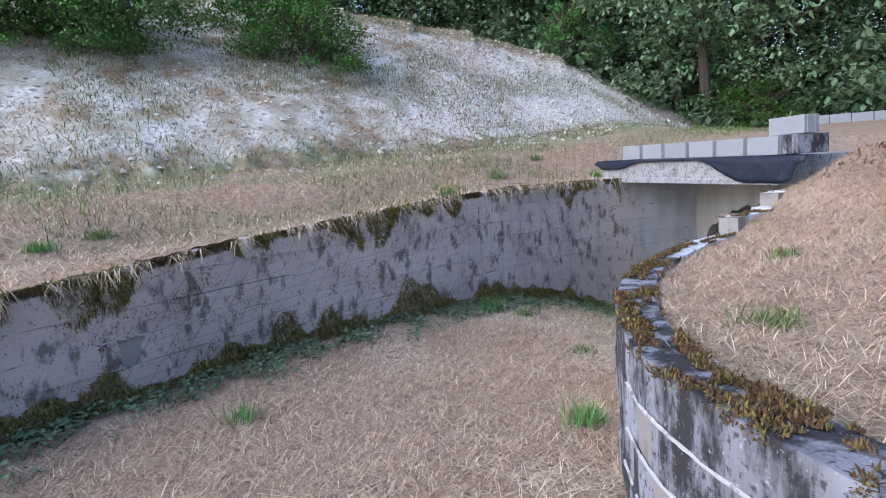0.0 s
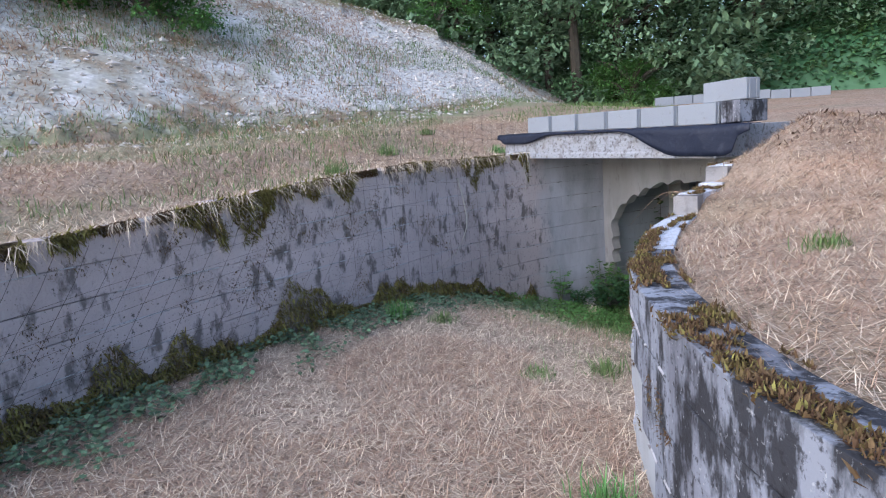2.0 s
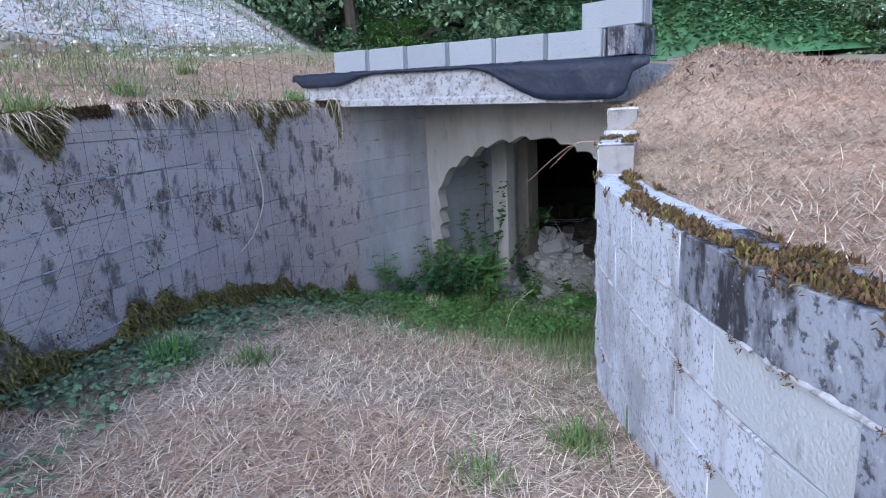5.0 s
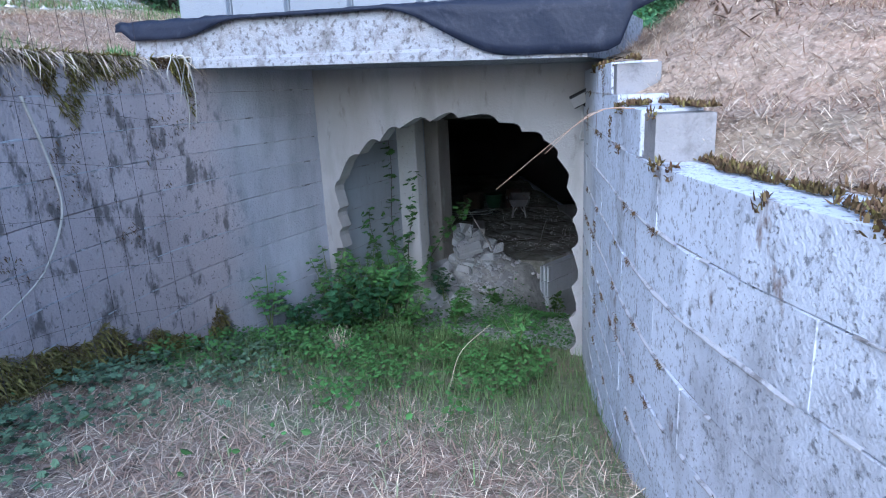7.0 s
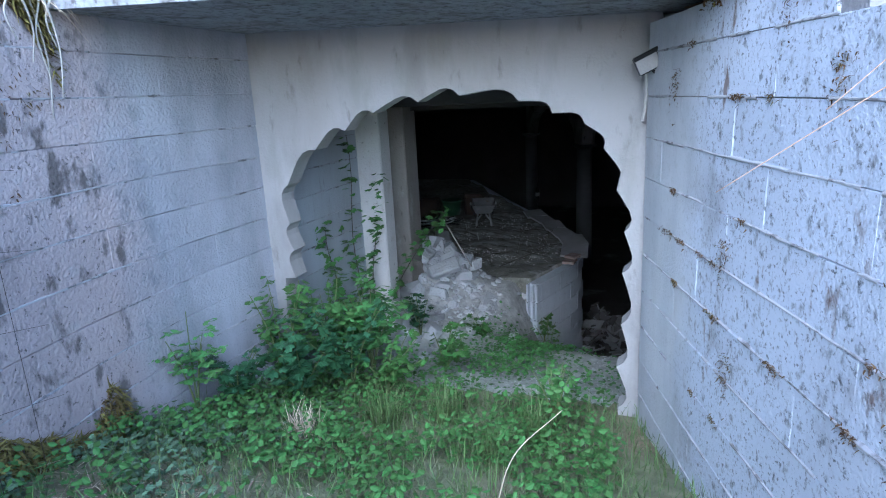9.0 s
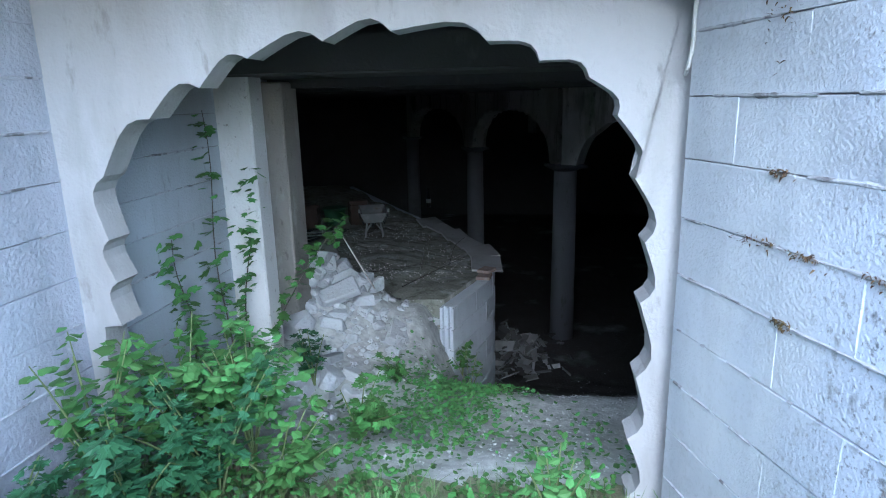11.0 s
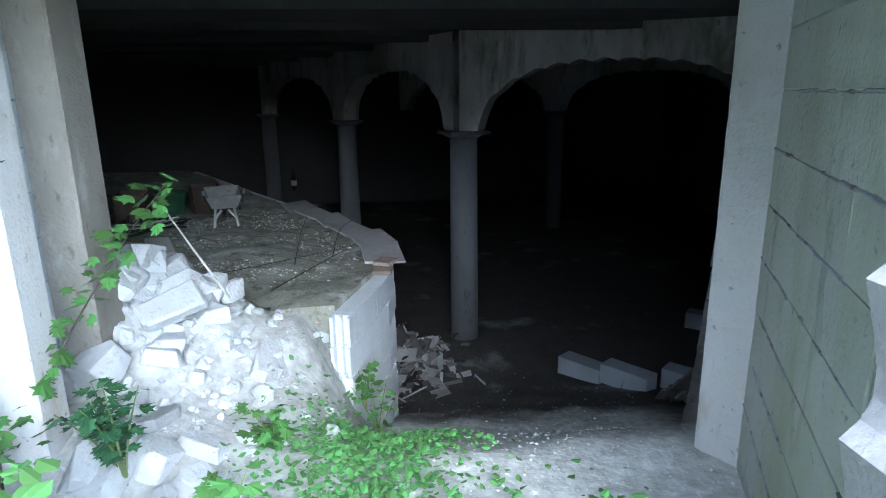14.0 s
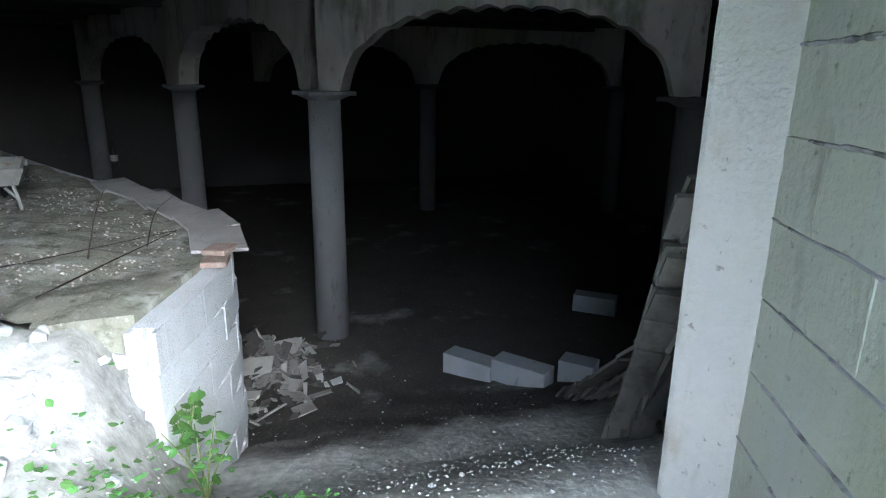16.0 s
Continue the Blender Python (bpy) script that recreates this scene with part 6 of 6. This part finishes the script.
def tree(name, seed, height, radius, low, material, label, clumps=85, per=170, size=0.2, category="tree"):
    root = empty(name, (0, 0, 0), label, category)
    rng = random.Random(seed)
    bm = bmesh.new()
    line = [Vector((0.25 * math.sin(f * 2 + seed), 0.2 * math.sin(f * 3), height * 0.9 * f)) for f in np.linspace(0, 1, 8)]
    tube(bm, line, [0.2 * (1 - 0.85 * f) * height / 11 for f in np.linspace(0, 1, 8)], 8)
    part("trunk", bm, BARK, root)
    for k in range(9):
        f = rng.uniform(0.2, 0.85)
        i = int(f * 7)
        a = rng.uniform(0, 6.28)
        p = line[i]
        reach = radius * rng.uniform(0.6, 0.95)
        bm = bmesh.new()
        tube(bm, [p, p + Vector((reach * 0.5 * math.cos(a), reach * 0.5 * math.sin(a), 0.5)), p + Vector((reach * math.cos(a), reach * math.sin(a), 0.7))], [0.06, 0.04, 0.012], 5)
        part("limb", bm, BARK, root)
    v, f = crown_mesh(seed, height, radius, low, clumps, per, size)
    tagged(bulk("crown", v, f, material, "", "", root), kind="stuff")
    return root


KINDS = [tree("tree", 1, 13, 3.6, 0.0, TREE_LEAF, "dense dark green broadleaf tree at the wood's edge"),
         tree("tree", 2, 15, 3.4, 0.4, TREE_LEAF, "tall dark green broadleaf tree at the wood's edge"),
         tree("tree", 3, 9, 3.2, -0.2, TREE_LEAF_B, "grey-green broadleaf tree with drooping low branches"),
         tree("tree", 4, 12, 3.4, 0.0, TREE_LEAF_B, "mid-green broadleaf tree at the wood's edge")]
rng = random.Random(12)
spots = []
for k in range(30):
    f = k / 29
    bear = -34 + 130 * f
    for row, far in enumerate((0, 5.5, 11)):
        r = (20.5 + 13 * ease(0.45, 0.75, f) + far + rng.uniform(-1.5, 2.5)) if bear > 8 else (25 + far + rng.uniform(-1, 1))
        if row == 2 and k % 2:
            continue
        b = radians(bear + rng.uniform(-2, 2) + 2 * row)
        spots.append((2 + r * math.sin(b), 4 + r * math.cos(b), row))
for i, (x, y, row) in enumerate(spots):
    kind = KINDS[(i * 7 + row) % 4] if row else KINDS[(2, 3, 0, 2)[i % 4]]
    s = rng.uniform(0.85, 1.15)
    m = Matrix.Translation((x, y, ground_z(x, y) - 0.1)) @ Matrix.Rotation(rng.uniform(0, 6.28), 4, "Z") @ Matrix.Scale(rng.uniform(0.7, 1.25), 4)
    if i < 4:
        KINDS[i].matrix_basis = m
    else:
        copy_thing(kind, m)

BUSH = tree("bush", 21, 1.6, 1.2, -0.1, LEAF, "green leafy bush on the gravel bank", 60, 100, 0.085, "bush")
BUSH_B = tree("bush", 22, 2.2, 0.8, 0.2, LEAF_BRIGHT, "pale feathery green bush on the ridge", 50, 70, 0.08, "bush")
for i, (b, x, y, s) in enumerate(((BUSH, -7.2, 12.6, 1), (BUSH, -8.4, 12.3, 1), (BUSH, -6.2, 13.4, 1), (BUSH, -3.4, 15.0, 1), (BUSH, -2.9, 14.2, 1), (BUSH, -4.3, 16.0, 1), (BUSH, -9.4, 11.6, 1), (BUSH, -7.9, 13.6, 1), (BUSH_B, 5.0, 22.3, 1), (BUSH_B, 5.7, 22.8, 1), (BUSH, 10.8, 20.6, 1), (BUSH, 11.8, 22.2, 1))):
    m = Matrix.Translation((x, y, ground_z(x, y) - 0.12)) @ Matrix.Rotation(i * 1.7, 4, "Z")
    if i in (0, 8):
        b.matrix_basis = m
    else:
        copy_thing(b, m)

# the mound grown over with ivy
mound = empty("ivy_mound", (21, 21, ground_z(21, 21)), "earth mound grown all over with green ivy", "mound")
bm = bmesh.new()
rows, cover = [], []
rng = np.random.default_rng(77)


def mound_h(a, b):
    return 3.2 * max(0.0, 1 - (a / 9) ** 2) ** 0.6 * max(0.0, 1 - (b / 3.2) ** 2) ** 0.6 * (1 + 0.3 * noise.noise((a * 0.6, b * 0.6, 1)) + 0.16 * noise.noise((a * 1.9, b * 1.9, 4)))


for i in range(41):
    a = -9 + 18 * i / 40
    rows.append([bm.verts.new((0.74 * a + 0.67 * b, -0.67 * a + 0.74 * b, mound_h(a, b) - 0.25)) for b in np.linspace(-3.2, 3.2, 17)])
for p, q in zip(rows, rows[1:]):
    for j in range(16):
        bm.faces.new((p[j], p[j + 1], q[j + 1], q[j]))
part("earth", bm, LEAF_DARK, mound, smooth=True)
for _ in range(34000):
    a, b = rng.uniform(-9, 9), rng.uniform(-3.2, 3.2)
    h = mound_h(a, b)
    if h > 0.02:
        cover.append((0.74 * a + 0.67 * b, -0.67 * a + 0.74 * b, h - 0.25 + rng.uniform(0.0, 0.38)))
cover = np.array(cover)
v, f = leaf_mesh(cover, rng.uniform(0.10, 0.26, len(cover)), OVAL, rng, (15, 85))
tagged(bulk("foliage", v, f, MOUND_LEAF, "", "", mound), kind="stuff")

# far-off clutter on the pale ground
def garden_chair(x, y, turn):
    root = empty("garden_chair", (x, y, ground_z(x, y)), "blue folding garden chair on dry ground", "chair", "garden chairs")
    root.rotation_euler = (0, 0, radians(turn))
    for nm, m, size in (("seat", pose(0, 0, 0.4), (0.5, 0.5, 0.05)), ("backrest", pose(0, 0.27, 0.72, 15), (0.5, 0.05, 0.6))):
        bm = bmesh.new()
        box(bm, m, size, 0.015)
        part(nm, bm, BLUE, root)
    for sx in (-1, 1):
        for sy in (-1, 1):
            bm = bmesh.new()
            tube(bm, [Vector((sx * 0.22, sy * 0.22, 0)), Vector((sx * 0.22, sy * 0.2, 0.4))], [0.02, 0.02], 6)
            part("leg", bm, WHITE_PLASTIC, root)


garden_chair(23.6, 15.6, 40)
garden_chair(24.3, 15.0, 110)
garden_chair(24.9, 14.6, 10)
for x, y in ((20.4, 16.9), (20.9, 16.4)):
    root = empty("pallet", (x, y, ground_z(x, y)), "grey wooden pallet lying on dry ground", "pallet", "pallets")
    for k in range(5):
        bm = bmesh.new()
        box(bm, pose(0, -0.4 + 0.2 * k, 0.13), (1.1, 0.1, 0.02), 0.003)
        part("board", bm, WOOD, root)
    for k in (-1, 0, 1):
        bm = bmesh.new()
        box(bm, pose(0.45 * k, 0, 0.06), (0.09, 0.9, 0.1), 0.004)
        part("bearer", bm, WOOD, root)

# ---- masonry pieces ----
for parent, me, m in LATER:
    ob = new("block", me)
    ob.parent = parent
    ob.matrix_basis = m
